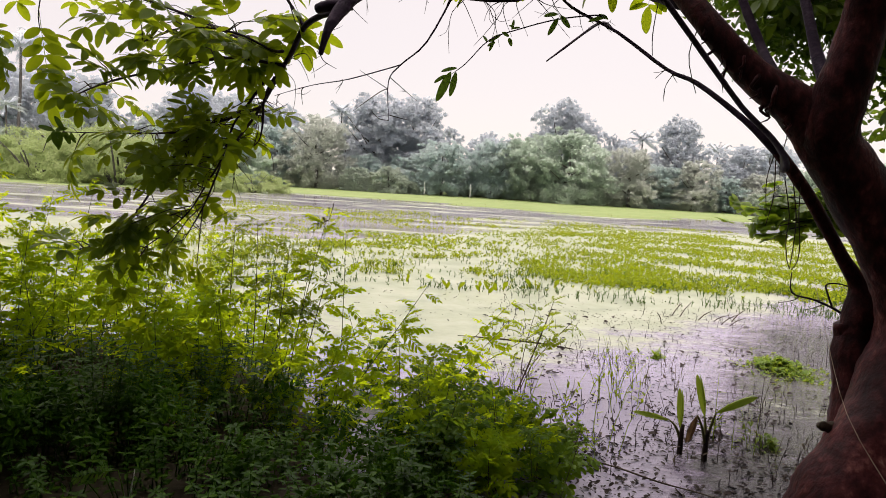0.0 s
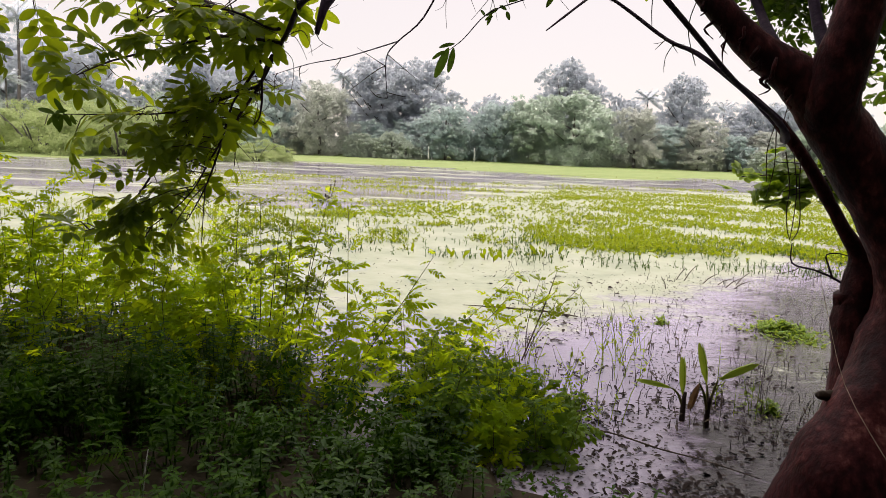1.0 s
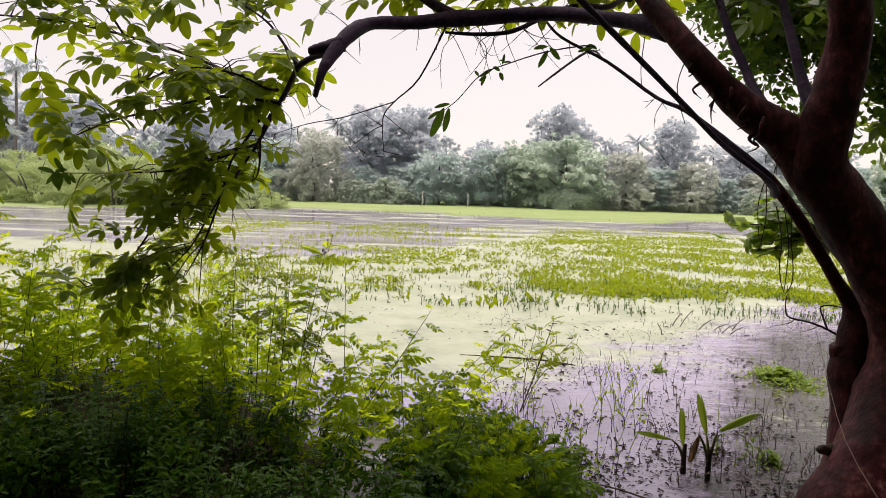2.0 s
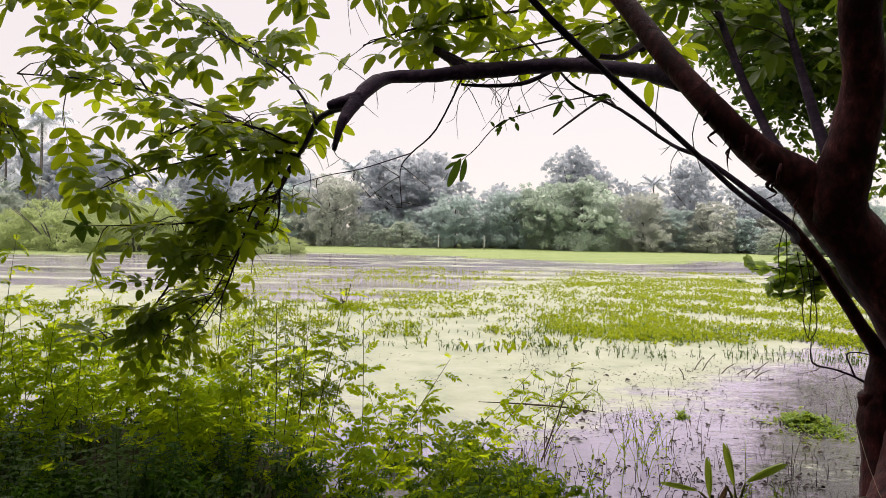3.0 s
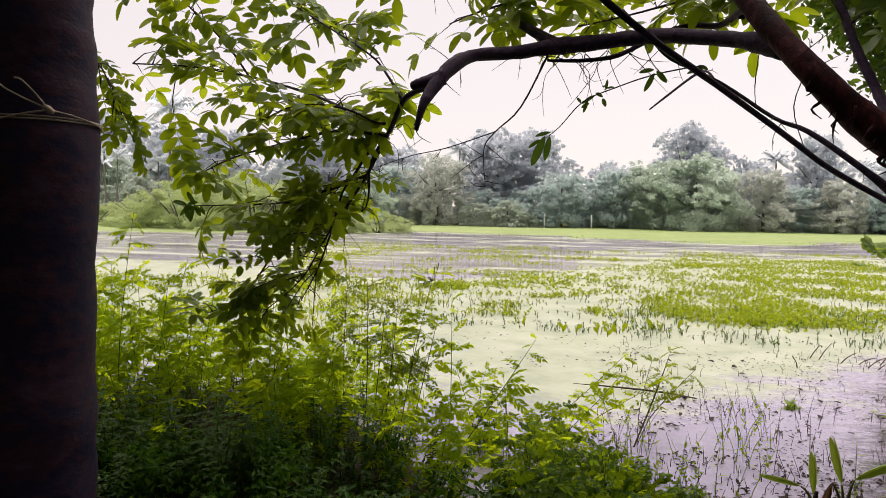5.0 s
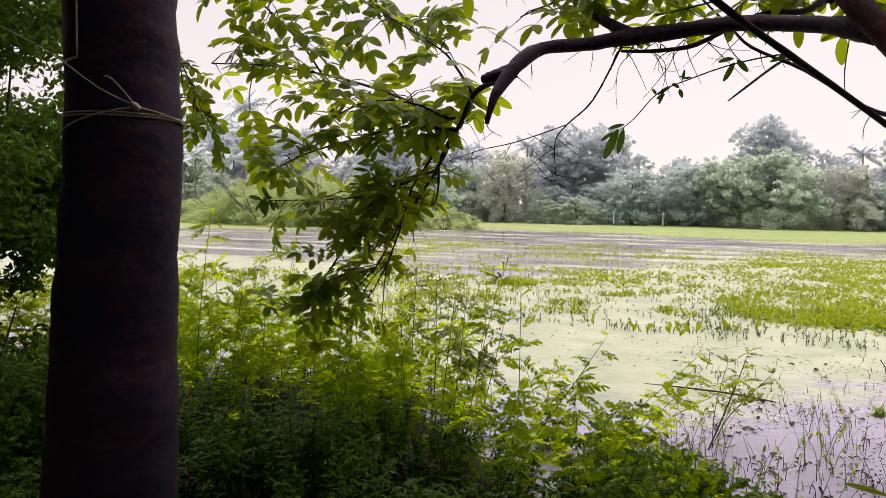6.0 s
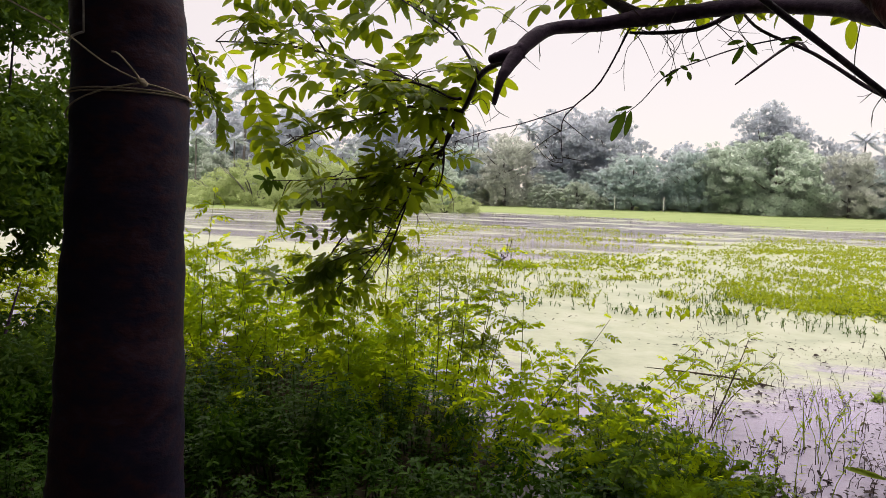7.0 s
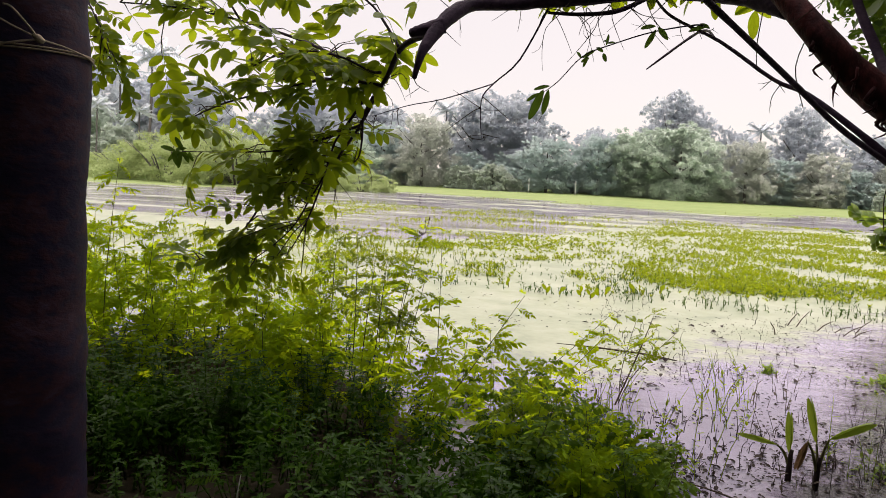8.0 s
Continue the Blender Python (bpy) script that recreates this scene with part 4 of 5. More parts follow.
bough("low_fork_twig", 5, 0.1, [(1.738, 2.5, 0.932), (1.717, 2.5, 0.981), (1.706, 2.5, 1.024), (1.763, 2.5, 1.029), (1.834, 2.5, 1.006)], [0.0042, 0.0038, 0.003, 0.0026, 0.002])
bough("thin_twig", 5, 0.1, [(0.14, 2.8, 2.17), (0.04, 2.7, 1.93), (-0.06, 2.65, 1.82), (-0.1, 2.6, 1.74), (-0.09, 2.6, 1.58)], [0.005, 0.004, 0.0032, 0.0025, 0.0012])
bough("cross_twig", 5, 0.1, [(-0.06, 2.65, 1.82), (-0.28, 2.65, 1.75), (-0.45, 2.68, 1.72), (-0.62, 2.7, 1.67)], [0.003, 0.0025, 0.002, 0.0012])
bough("leaf_twig", 5, 0.1, [(0.82, 2.95, 2.12), (0.77, 2.9, 2.12), (0.59, 2.8, 2.07), (0.43, 2.7, 2.0), (0.31, 2.65, 1.94), (0.22, 2.6, 1.83), (0.16, 2.59, 1.78)], [0.004, 0.0035, 0.003, 0.0027, 0.0025, 0.002, 0.0015])
bough("drooping_branch", 7, 0.14, [(-0.27, 2.4, 1.97), (-0.38, 2.55, 1.99), (-0.5, 2.7, 1.97), (-0.62, 2.9, 1.88), (-0.72, 3.05, 1.82), (-0.84, 3.15, 1.66), (-0.95, 3.15, 1.5), (-1.03, 3.15, 1.38), (-1.1, 3.15, 1.2), (-1.15, 3.15, 1.09), (-1.22, 3.15, 0.97)], [0.014, 0.014, 0.013, 0.012, 0.011, 0.008, 0.007, 0.006, 0.005, 0.004, 0.0025])
bough("drooping_fork", 6, 0.14, [(-0.74, 3.05, 1.8), (-0.8, 3.08, 1.7), (-0.81, 3.1, 1.59), (-0.83, 3.12, 1.5), (-0.86, 3.12, 1.46)], [0.009, 0.007, 0.0055, 0.0045, 0.003])
bough("spreading_branch", 7, 0.12, [(-0.7, 3.0, 1.82), (-0.93, 3.2, 1.98), (-1.27, 3.5, 2.13), (-1.51, 3.5, 2.21), (-1.73, 3.4, 2.26), (-2.01, 3.3, 2.3), (-2.34, 3.2, 2.31)], [0.012, 0.0105, 0.009, 0.0075, 0.0065, 0.0055, 0.004])
bough("rising_branch", 6, 0.12, [(-1.69, 3.4, 2.25), (-1.78, 3.3, 2.42), (-1.95, 3.2, 2.61), (-2.01, 3.1, 2.7), (-2.17, 3.1, 2.85)], [0.0065, 0.006, 0.0055, 0.0055, 0.005])
bough("side_branch", 6, 0.12, [(-0.84, 3.15, 1.66), (-1.07, 3.15, 1.57), (-1.3, 3.16, 1.51), (-1.55, 3.18, 1.49), (-1.93, 3.2, 1.48)], [0.008, 0.006, 0.005, 0.0035, 0.0025])
bough("hanging_branch", 6, 0.12, [(-0.77, 3.05, 1.81), (-0.9, 3.1, 1.65), (-0.97, 3.12, 1.56), (-1.02, 3.1, 1.38), (-1.09, 3.1, 1.26), (-1.18, 3.12, 1.12), (-1.31, 3.15, 1.0), (-1.45, 3.17, 0.9)], [0.009, 0.007, 0.006, 0.0055, 0.005, 0.004, 0.0035, 0.0025])
bough("hanging_branch_2", 6, 0.12, [(-1.0, 3.15, 1.6), (-1.2, 3.15, 1.5), (-1.36, 3.18, 1.3), (-1.5, 3.2, 1.1), (-1.64, 3.2, 0.94), (-1.83, 3.2, 0.86)], [0.008, 0.007, 0.006, 0.005, 0.004, 0.0025])
bough("top_branch", 6, 0.12, [(-0.5, 2.7, 1.97), (-0.62, 2.8, 2.12), (-0.72, 2.85, 2.22), (-1.0, 3.0, 2.4), (-1.3, 3.05, 2.59), (-1.57, 3.1, 2.78)], [0.008, 0.006, 0.0045, 0.004, 0.0035, 0.003])
bough("crown_twig", 6, 0.12, [(0.95, 3.2, 2.78), (0.5, 3.1, 2.6), (0.1, 3.0, 2.5), (-0.15, 2.95, 2.44), (-0.34, 2.9, 2.36)], [0.008, 0.007, 0.006, 0.005, 0.003])
bough("crown_twig_2", 6, 0.12, [(1.1, 3.3, 2.75), (0.85, 3.2, 2.54), (0.55, 3.15, 2.44), (0.25, 3.1, 2.37)], [0.008, 0.007, 0.005, 0.003])
bough("high_branch", 6, 0.12, [(0.45, 3.0, 2.62), (0.1, 2.85, 2.62), (-0.2, 2.8, 2.62), (-0.5, 2.9, 2.68)], [0.014, 0.012, 0.009, 0.005])
bough("leafy_branch", 6, 0.12, [(-0.66, 2.95, 1.84), (-0.77, 3.0, 1.86), (-0.99, 3.05, 1.88), (-1.33, 3.15, 1.83), (-1.66, 3.2, 1.76), (-1.94, 3.25, 1.66)], [0.009, 0.008, 0.007, 0.006, 0.005, 0.003])
bough("leafy_branch_2", 6, 0.12, [(-0.64, 2.85, 1.89), (-0.73, 2.95, 1.91), (-0.92, 3.0, 1.99), (-1.2, 3.05, 2.02), (-1.48, 3.1, 1.93)], [0.008, 0.007, 0.006, 0.005, 0.003])
bough("overhead_branch", 6, 0.12, [(1.52, 2.06, 2.4), (1.75, 2.4, 2.62), (2.0, 2.8, 2.66), (2.3, 3.2, 2.6)], [0.02, 0.016, 0.012, 0.006])
bough("overhead_branch_2", 6, 0.12, [(1.5, 2.0, 2.6), (1.9, 2.5, 2.8), (2.3, 2.8, 2.75), (2.7, 3.0, 2.6)], [0.02, 0.016, 0.012, 0.006])
bough("hanging_leaf_twig", 5, 0.1, [(-2.09, 3.28, 2.3), (-2.07, 3.2, 2.1), (-2.06, 3.2, 2.0)], [0.004, 0.003, 0.002])

rng = random.Random(5)
knot = Shape()
knot.tube([(1.74, 2.3, 0.5), (1.68, 2.25, 0.525), (1.63, 2.21, 0.54), (1.6, 2.185, 0.55), (1.585, 2.17, 0.55)], [0.03, 0.024, 0.019, 0.015, 0.007], 11, 4, 0.4, 40)
part("knot", knot, TWIG, tree)
for k in range(18):
    shred = Shape()
    p = Vector((1.42, 2.24, 1.6)).lerp(Vector((1.1, 2.31, 1.92)), rng.random()) + Vector((rng.gauss(0, 0.01), rng.gauss(0, 0.02), rng.gauss(0, 0.01)))
    ln, sway = rng.choice((0.025, 0.035, 0.05, 0.1)) * rng.uniform(0.7, 1.2), rng.uniform(-0.9, 0.9)
    w = rng.uniform(0.004, 0.009)
    shred.tube([p + Vector((0.01, 0.01, 0.03)), p + Vector((sway * 0.5 * ln, 0, -ln * 0.2)), p + Vector((-sway * 0.3 * ln, 0.01, -ln * 0.6)), p + Vector((sway * 0.5 * ln, 0.01, -ln))], [w, w, w * 0.6, w * 0.2], 5, 3, 0.7, 60)
    part("bark_shred", shred, BARK_RED, tree)
THREAD = [(1.7, 2.6, 1.04), (1.67, 2.35, 0.81), (1.59, 2.0, 0.65), (1.6, 1.75, 0.52), (1.6, 1.65, 0.49)]
VINES = (
    ((1.5, 2.48, 1.42), (1.537, 2.5, 1.287), (1.534, 2.5, 1.198), (1.544, 2.5, 1.119), (1.56, 2.5, 1.075)), ((1.56, 2.48, 1.4), (1.573, 2.5, 1.289), (1.588, 2.5, 1.178), (1.586, 2.5, 1.11), (1.565, 2.5, 1.071)), ((1.53, 2.48, 1.42), (1.564, 2.5, 1.277), (1.564, 2.5, 1.154), (1.559, 2.5, 1.082)),
    ((1.45, 2.48, 1.52), (1.43, 2.48, 1.42), (1.44, 2.48, 1.3)), ((1.46, 2.49, 1.5), (1.47, 2.5, 1.36), (1.45, 2.5, 1.24)),
    ((1.1, 2.33, 2.0), (1.06, 2.35, 1.86), (1.1, 2.36, 1.72)), ((0.98, 2.6, 2.1), (0.97, 2.6, 1.98), (0.98, 2.62, 1.9)), ((1.36, 2.3, 1.72), (1.42, 2.3, 1.6), (1.44, 2.4, 1.5)),
)
for pts in VINES:
    vine = Shape()
    vine.tube(pts, [0.0021] * (len(pts) - 1) + [0.0016], 5, 4, 0.2, 30)
    part("vine", vine, TWIG, tree)
for a, b in (((1.03, 2.33, 2.0), (1.2, 2.3, 2.14)), ((1.1, 2.36, 1.98), (1.24, 2.4, 2.06))):
    th = Shape()
    th.tube([a, Vector(a).lerp(Vector(b), 0.5), b], [0.002, 0.002, 0.001], 4, 1)
    part("vine", th, TWIG, tree)

thread = Shape()
thread.tube(THREAD, [0.001] * len(THREAD), 4, 3)
part("vine", thread, ROPE, tree, "thin pale hanging fibre")

# small bare side twigs on the thin branches
fine = Shape()
for name, n, ln in (("thin_twig", 5, 0.15), ("cross_twig", 3, 0.1), ("second_limb", 30, 0.2), ("broken_limb", 12, 0.16), ("branch", 6, 0.12), ("drooping_branch", 26, 0.22), ("drooping_fork", 5, 0.16), ("bare_twig", 4, 0.08), ("low_twig", 3, 0.1), ("high_branch", 10, 0.3)):
    P, R = smooth_path(*BOUGHS[name], 5)
    for k in range(n):
        p = P[rng.randrange(len(P) // 4, len(P))]
        d = Vector((rng.uniform(-1, 1), rng.uniform(-0.6, 0.6), rng.uniform(-1, 0.6))).normalized() * ln * rng.uniform(0.4, 1.2)
        bend = Vector((rng.uniform(-0.2, 0.2), 0, rng.uniform(-0.3, 0.1))) * ln
        fine.tube([p, p + d * 0.4 - bend * 0.4, p + d * 0.75 + bend * 0.5, p + d + bend * 1.6], [0.0025, 0.002, 0.0015, 0.0008], 4, 3)
        if rng.random() < 0.6:
            q, e = p + d * 0.6, Vector((rng.uniform(-1, 1), rng.uniform(-0.5, 0.5), rng.uniform(-0.8, 0.8))) * ln * 0.4
            fine.tube([q, q + e * 0.5 + bend * 0.3, q + e], [0.0015, 0.0012, 0.0007], 3, 2)
tagged(part("bare_twig_work", fine, TWIG, tree), kind="stuff")


def spray_mesh(rng, length, pairs, ll, lw, droop, fan=False):
    sh = Shape()
    sh.pinnate(rng, Vector((0, 0, 0)), Vector((1, 0, 0)), Vector((0, 0, 1)), length, pairs, ll, lw, droop)
    for side in (1, -1) if fan else ():
        sh.pinnate(rng, Vector((rng.uniform(0, 0.05), 0, 0)), Vector((0.6, side, rng.uniform(-0.3, 0.3))), Vector((0.2, 0.3 * side, 1)), length * 0.9, pairs - 1, ll, lw, droop)
    return sh.mesh("leaf_spray")


def spray_set():
    return [spray_mesh(rng, rng.uniform(0.1, 0.19), rng.randint(2, 4), rng.uniform(0.1, 0.13), rng.uniform(0.047, 0.058), rng.uniform(0.0, 0.35), k % 3 > 0) for k in range(9)]


SPRAYS, UPPER_SPRAYS = spray_set(), spray_set()


def sprays_along(owner, path, n, meshes, off, hang, twigs, mat, lo=0.15, size=(0.85, 1.3), lean=(0, 0, 0)):
    """Leaf sprays on short twigs along a branch."""
    P, R = smooth_path(*path, 5)
    for k in range(n):
        p = P[min(len(P) - 1, int(len(P) * (lo + (1 - lo) * rng.random())))]
        a = rng.uniform(0, 6.28)
        d = (Vector((math.cos(a), math.sin(a) * 0.8, rng.uniform(-0.7, 0.6) - hang)) + Vector(lean)).normalized()
        q = p + d * off * rng.uniform(0.1, 1.0) + Vector((0, 0, -hang * off * 0.2))
        twigs.tube([p, p.lerp(q, 0.5) + Vector((0, 0, 0.02)), q], [0.004, 0.003, 0.002], 4, 1)
        s = rng.uniform(*size)
        part("leaf_spray", meshes[rng.randrange(len(meshes))], mat, owner, "", turned(q, d, Vector((rng.uniform(-0.8, 0.8), rng.uniform(-1.2, 0.3), 1))) @ Matrix.Scale(s, 4))


leafy = Shape()
AWAY = (-1.1, 0, -0.15)
for name, n, off, hang, lo, size, lean in (
    ("drooping_branch", 14, 0.42, 0.05, 0.36, (0.48, 0.76), AWAY), ("hanging_branch", 22, 0.3, 0.1, 0.15, (0.55, 0.9), AWAY), ("hanging_branch_2", 20, 0.2, 0.15, 0.1, (0.6, 0.95), (0, 0, 0)), ("side_branch", 17, 0.2, 0.15, 0.1, (0.6, 0.95), (0, 0, 0)),
    ("spreading_branch", 24, 0.3, 0.0, 0.12, (0.75, 1.1), (0, 0, 0)), ("rising_branch", 22, 0.2, 0.0, 0.1, (0.7, 1.1), (0, 0, 0)), ("top_branch", 24, 0.2, 0.0, 0.25, (0.7, 1.1), (0, 0, 0)), ("drooping_fork", 7, 0.28, 0.05, 0.2, (0.48, 0.72), AWAY), ("leafy_branch", 20, 0.22, 0.1, 0.3, (0.65, 1.0), (0, 0, 0)), ("leafy_branch_2", 16, 0.2, 0.05, 0.32, (0.65, 1.0), (0, 0, 0)),
    ("crown_twig", 20, 0.16, 0.1, 0.1, (0.7, 1.1), (0, 0, 0.2)), ("crown_twig_2", 13, 0.14, 0.1, 0.1, (0.7, 1.1), (0, 0, 0.2)), ("high_branch", 12, 0.15, 0.1, 0.0, (0.75, 1.1), (0, 0, 0)), ("upright_twig", 6, 0.2, 0.0, 0.4, (0.7, 1.0), (0, 0, 0)), ("branch", 3, 0.12, 0.0, 0.9, (0.7, 1.0), (0, 0, 0)),
):
    sprays_along(tree, BOUGHS[name], n, SPRAYS, off, hang, leafy, LEAF_TREE, lo, size, lean)
# Upper sprays: same leaves in a darker colour, for the crown's shade
for name, n, off, hang, lo in (("back_branch", 12, 0.26, -0.7, 0.7), ("back_branch_2", 12, 0.28, -0.7, 0.65), ("overhead_branch", 20, 0.3, 0.1, 0.3), ("overhead_branch_2", 18, 0.3, 0.1, 0.3)):
    sprays_along(tree, BOUGHS[name], n, UPPER_SPRAYS, off, hang, leafy, LEAF_BROAD, lo, (0.7, 1.1))
tagged(part("twig_work", leafy, TWIG, tree), kind="stuff")


def hung_leaf(owner, p, d, n, length, width, mat=LEAF_TREE):
    lf = Shape()
    lf.leaf(Vector(p), Vector(d), Vector(n), length, width, 0.15, 0.3, fine=True)
    part("leaf", lf, mat, owner)


# the long leaf that hangs by itself, and the few leaves on bare twigs
long_leaf = Shape()
long_leaf.pinnate(rng, Vector((-2.07, 3.2, 2.12)), Vector((0.14, 0, -1)), Vector((0.2, -1, 0.1)), 0.5, 9, 0.12, 0.06, 0.05)
part("leaf_spray", long_leaf, LEAF_TREE, tree, "long hanging compound leaf")
# Darker leaf material stands in for these leaves' backlit silhouettes
for p, d, ln in (
    ((0.165, 2.56, 1.79), (-0.42, 0, -1), 0.17), ((0.185, 2.56, 1.79), (-0.15, -0.1, -1), 0.13), ((0.19, 2.57, 1.805), (-1, 0.1, -0.15), 0.09), ((0.15, 2.56, 1.775), (-1, 0, -0.6), 0.08), ((0.36, 2.67, 1.97), (-0.8, -0.2, -0.5), 0.08), ((0.33, 2.66, 1.95), (-0.3, 0, -1), 0.07), ((0.4, 2.68, 1.99), (0.2, 0, 1), 0.06),
    ((0.6, 2.8, 2.08), (-0.5, -0.1, -1), 0.11), ((0.82, 2.93, 2.12), (-1, 0, -0.2), 0.1), ((-1.97, 3.2, 1.48), (-1, 0, 0.3), 0.14), ((-1.95, 3.2, 1.48), (-0.8, 0.1, -0.5), 0.14), ((-1.93, 3.2, 1.48), (-0.3, 0, -1), 0.13), ((-1.92, 3.2, 1.48), (-0.6, 0, 0.9), 0.13),
):
    hung_leaf(tree, p, d, (0.4, -1, 0.5), ln * 0.8, ln * 0.21, LEAF_DARK)
    for j in range(0 if p[1] < 2.62 else 2):
        q = Vector(p) + Vector((rng.uniform(-0.04, 0.04), rng.uniform(-0.03, 0.03), rng.uniform(-0.02, 0.02)))
        hung_leaf(tree, q, (rng.uniform(-1, 0.8), rng.uniform(-0.4, 0.4), rng.uniform(-1, 0.4)), (rng.uniform(-0.5, 0.6), -1, 0.5), ln * rng.uniform(0.4, 0.65), ln * 0.22, LEAF_DARK)

# leaves of the crown that hang into view from above
for k in range(14):
    x = rng.uniform(-0.25, 1.0)
    hung_leaf(tree, (x, rng.uniform(2.5, 2.9), rng.uniform(2.58, 2.75)), (rng.uniform(-0.7, 0.4), rng.uniform(-0.3, 0.3), -1), (rng.uniform(-0.6, 0.6), -1, 0.4), rng.uniform(0.12, 0.19), rng.uniform(0.05, 0.075))

# Lobes of an unseen canopy, spread far overhead to shade the bank
lobes = [(rng.uniform(-5.5, 6.0), rng.uniform(-7.5, 2.1), rng.uniform(3.5, 4.8), rng.uniform(0.8, 1.3), 0.5) for k in range(74)]
inner = []
for k in range(64):
    x = rng.uniform(1.5, 2.6)
    inner.append((x, rng.uniform(3.4, 4.1), rng.uniform(max(2.68 - 0.98 * (x - 1.42), 1.9), 2.95), rng.uniform(0.16, 0.28), 0.8))
# Inner leaves likewise darkened by material to look shaded
v, f = leaf_cloud(rng, inner, 6500, 0.055, 0.45, 0.1, 0.2, 0.3, True)
part("inner_crown", cloud_mesh("inner_crown", v, f), LEAF_SHRUB, tree)
for k in range(70):
    q = Vector(inner[k % len(inner)][:3]) + Vector((rng.uniform(-0.15, 0.15), rng.uniform(-0.5, 0.1), rng.uniform(-0.15, 0.1)))
    part("leaf_spray", UPPER_SPRAYS[k % 9], LEAF_BROAD, tree, "", turned(q, (rng.uniform(-1, 1), rng.uniform(-0.7, 0.7), rng.uniform(-0.6, 0.5)), (rng.uniform(-0.7, 0.7), rng.uniform(-1.2, 0.2), 1)) @ Matrix.Scale(rng.uniform(0.7, 1.1), 4))
# Canopy out of view, leaf count set by the light it blocks
v, f = leaf_cloud(rng, lobes, 54000, 0.28, 0.6, 0.1)
part("crown", cloud_mesh("crown", v, f), LEAF_DARK, tree)


# ---------- the straight trunk with its rope ----------
palm_trunk = thing("straight_tree", (-1.31, 1.42, 0), "straight dark ring-marked tree trunk tied with rope", "tree")
sh = Shape()
sh.tube([(-1.34, 1.4, -0.1), (-1.34, 1.4, 0.07), (-1.33, 1.41, 0.4), (-1.31, 1.41, 0.76), (-1.31, 1.42, 1.05), (-1.29, 1.42, 1.33), (-1.28, 1.43, 1.61), (-1.3, 1.45, 1.89), (-1.31, 1.45, 2.2), (-1.33, 1.47, 3.2), (-1.35, 1.5, 4.6)],
        [0.26, 0.24, 0.215, 0.199, 0.19, 0.181, 0.178, 0.174, 0.172, 0.17, 0.16], 28, 14, 0.035, 9.0, lambda z: 1 + 0.055 * (abs((z * 3.6 + 0.15 * math.sin(z * 9)) % 1 - 0.5) - 0.25))
part("trunk", sh, BARK_ROPED, palm_trunk)
# Unseen crown added above the trunk to block skylight
lobes = [(rng.uniform(-8.0, 0.2), rng.uniform(-5.0, 0.8), rng.uniform(4.0, 5.6), rng.uniform(0.9, 1.5), 0.5) for k in range(34)]
v, f = leaf_cloud(rng, lobes, 30000, 0.3, 0.6, 0.1)
part("crown", cloud_mesh("crown", v, f), LEAF_DARK, palm_trunk)

FACE = radians(-45.7)


def round_trunk(deg, z, out_=0.006):
    c = Vector((-1.288, 1.44, 0))
    a = FACE + radians(deg)
    return Vector((c.x + (0.178 + out_) * math.cos(a), c.y + (0.178 + out_) * math.sin(a), z))


rope = thing("rope", (-1.13, 1.3, 1.72), "thin jute rope knotted round the dark trunk", "rope")
for dz, ph in ((0.007, 0), (-0.001, 25)):
    lp = Shape()
    lp.tube([round_trunk(a, 1.716 + dz - 0.002 * (1 - math.cos(radians(a - ph)))) for a in range(-180, 181, 20)], [0.0027] * 19, 6, 2)
    part("loop", lp, ROPE, rope)
for name, pts in (
    ("strand", [round_trunk(a, z, 0.012) for a, z in ((9, 1.742), (-15, 1.722), (-40, 1.698), (-65, 1.67), (-92, 1.642), (-120, 1.636))]),
    ("strand", [round_trunk(a, z, 0.012) for a, z in ((9, 1.742), (30, 1.732), (60, 1.715), (92, 1.7))]),
    ("tail", [round_trunk(a, z, 0.016) for a, z in ((9, 1.742), (2, 1.775), (-10, 1.82), (-16, 1.826))]),
    ("line", [round_trunk(9, 1.745, 0.014), round_trunk(-20, 1.79, 0.03), (-1.29, 1.16, 1.88), (-1.36, 1.0, 1.95), (-1.9, 0.3, 2.35), (-2.9, -0.9, 3.2), (-3.3, -1.4, 3.9)]),
):
    st = Shape()
    st.tube(pts, [0.0027] * len(pts), 6, 3)
    part(name, st, ROPE, rope)
kn = Shape()
kn.tube([round_trunk(13, 1.735, 0.012), round_trunk(9, 1.744, 0.016), round_trunk(5, 1.752, 0.012)], [0.006, 0.011, 0.006], 8, 3, 0.3, 80)
part("knot", kn, ROPE, rope)
tin = thing("tin_strip", round_trunk(-45, 1.9), "pale bent tin strip nailed to the trunk", "metal strip")
for name, pts, r in (("strip", [round_trunk(-45, z, 0.004) for z in (1.885, 2.05, 2.3)], 0.003), ("fold", [round_trunk(a, z, 0.005) for a, z in ((-45, 1.885), (-60, 1.879), (-84, 1.868))], 0.004)):
    st = Shape()
    st.tube(pts, [r] * len(pts), 4, 2)
    part(name, st, TIN, tin)


# ---------- leafy shrubs beside the path ----------
def dense_shrub(name, base, lobes, count, leaf, mat, label, stems, category="shrub"):
    ob = thing(name, base, label, category)
    b = Vector(base)
    for e in stems:
        e, wood = Vector(e), Shape()
        wood.tube([b + Vector((0, 0, -0.1)), b.lerp(e, 0.5) + Vector((0.05, 0, 0.1)), e], [0.014, 0.01, 0.004], 6, 3, 0.2, 10)
        part("stem", wood, BARK_DARK, ob)
    v, f = leaf_cloud(rng, lobes, count, leaf, 0.42, 0.1, 0.07, 0.4, True)
    part("foliage", cloud_mesh("foliage", v, f), mat, ob)
    return ob


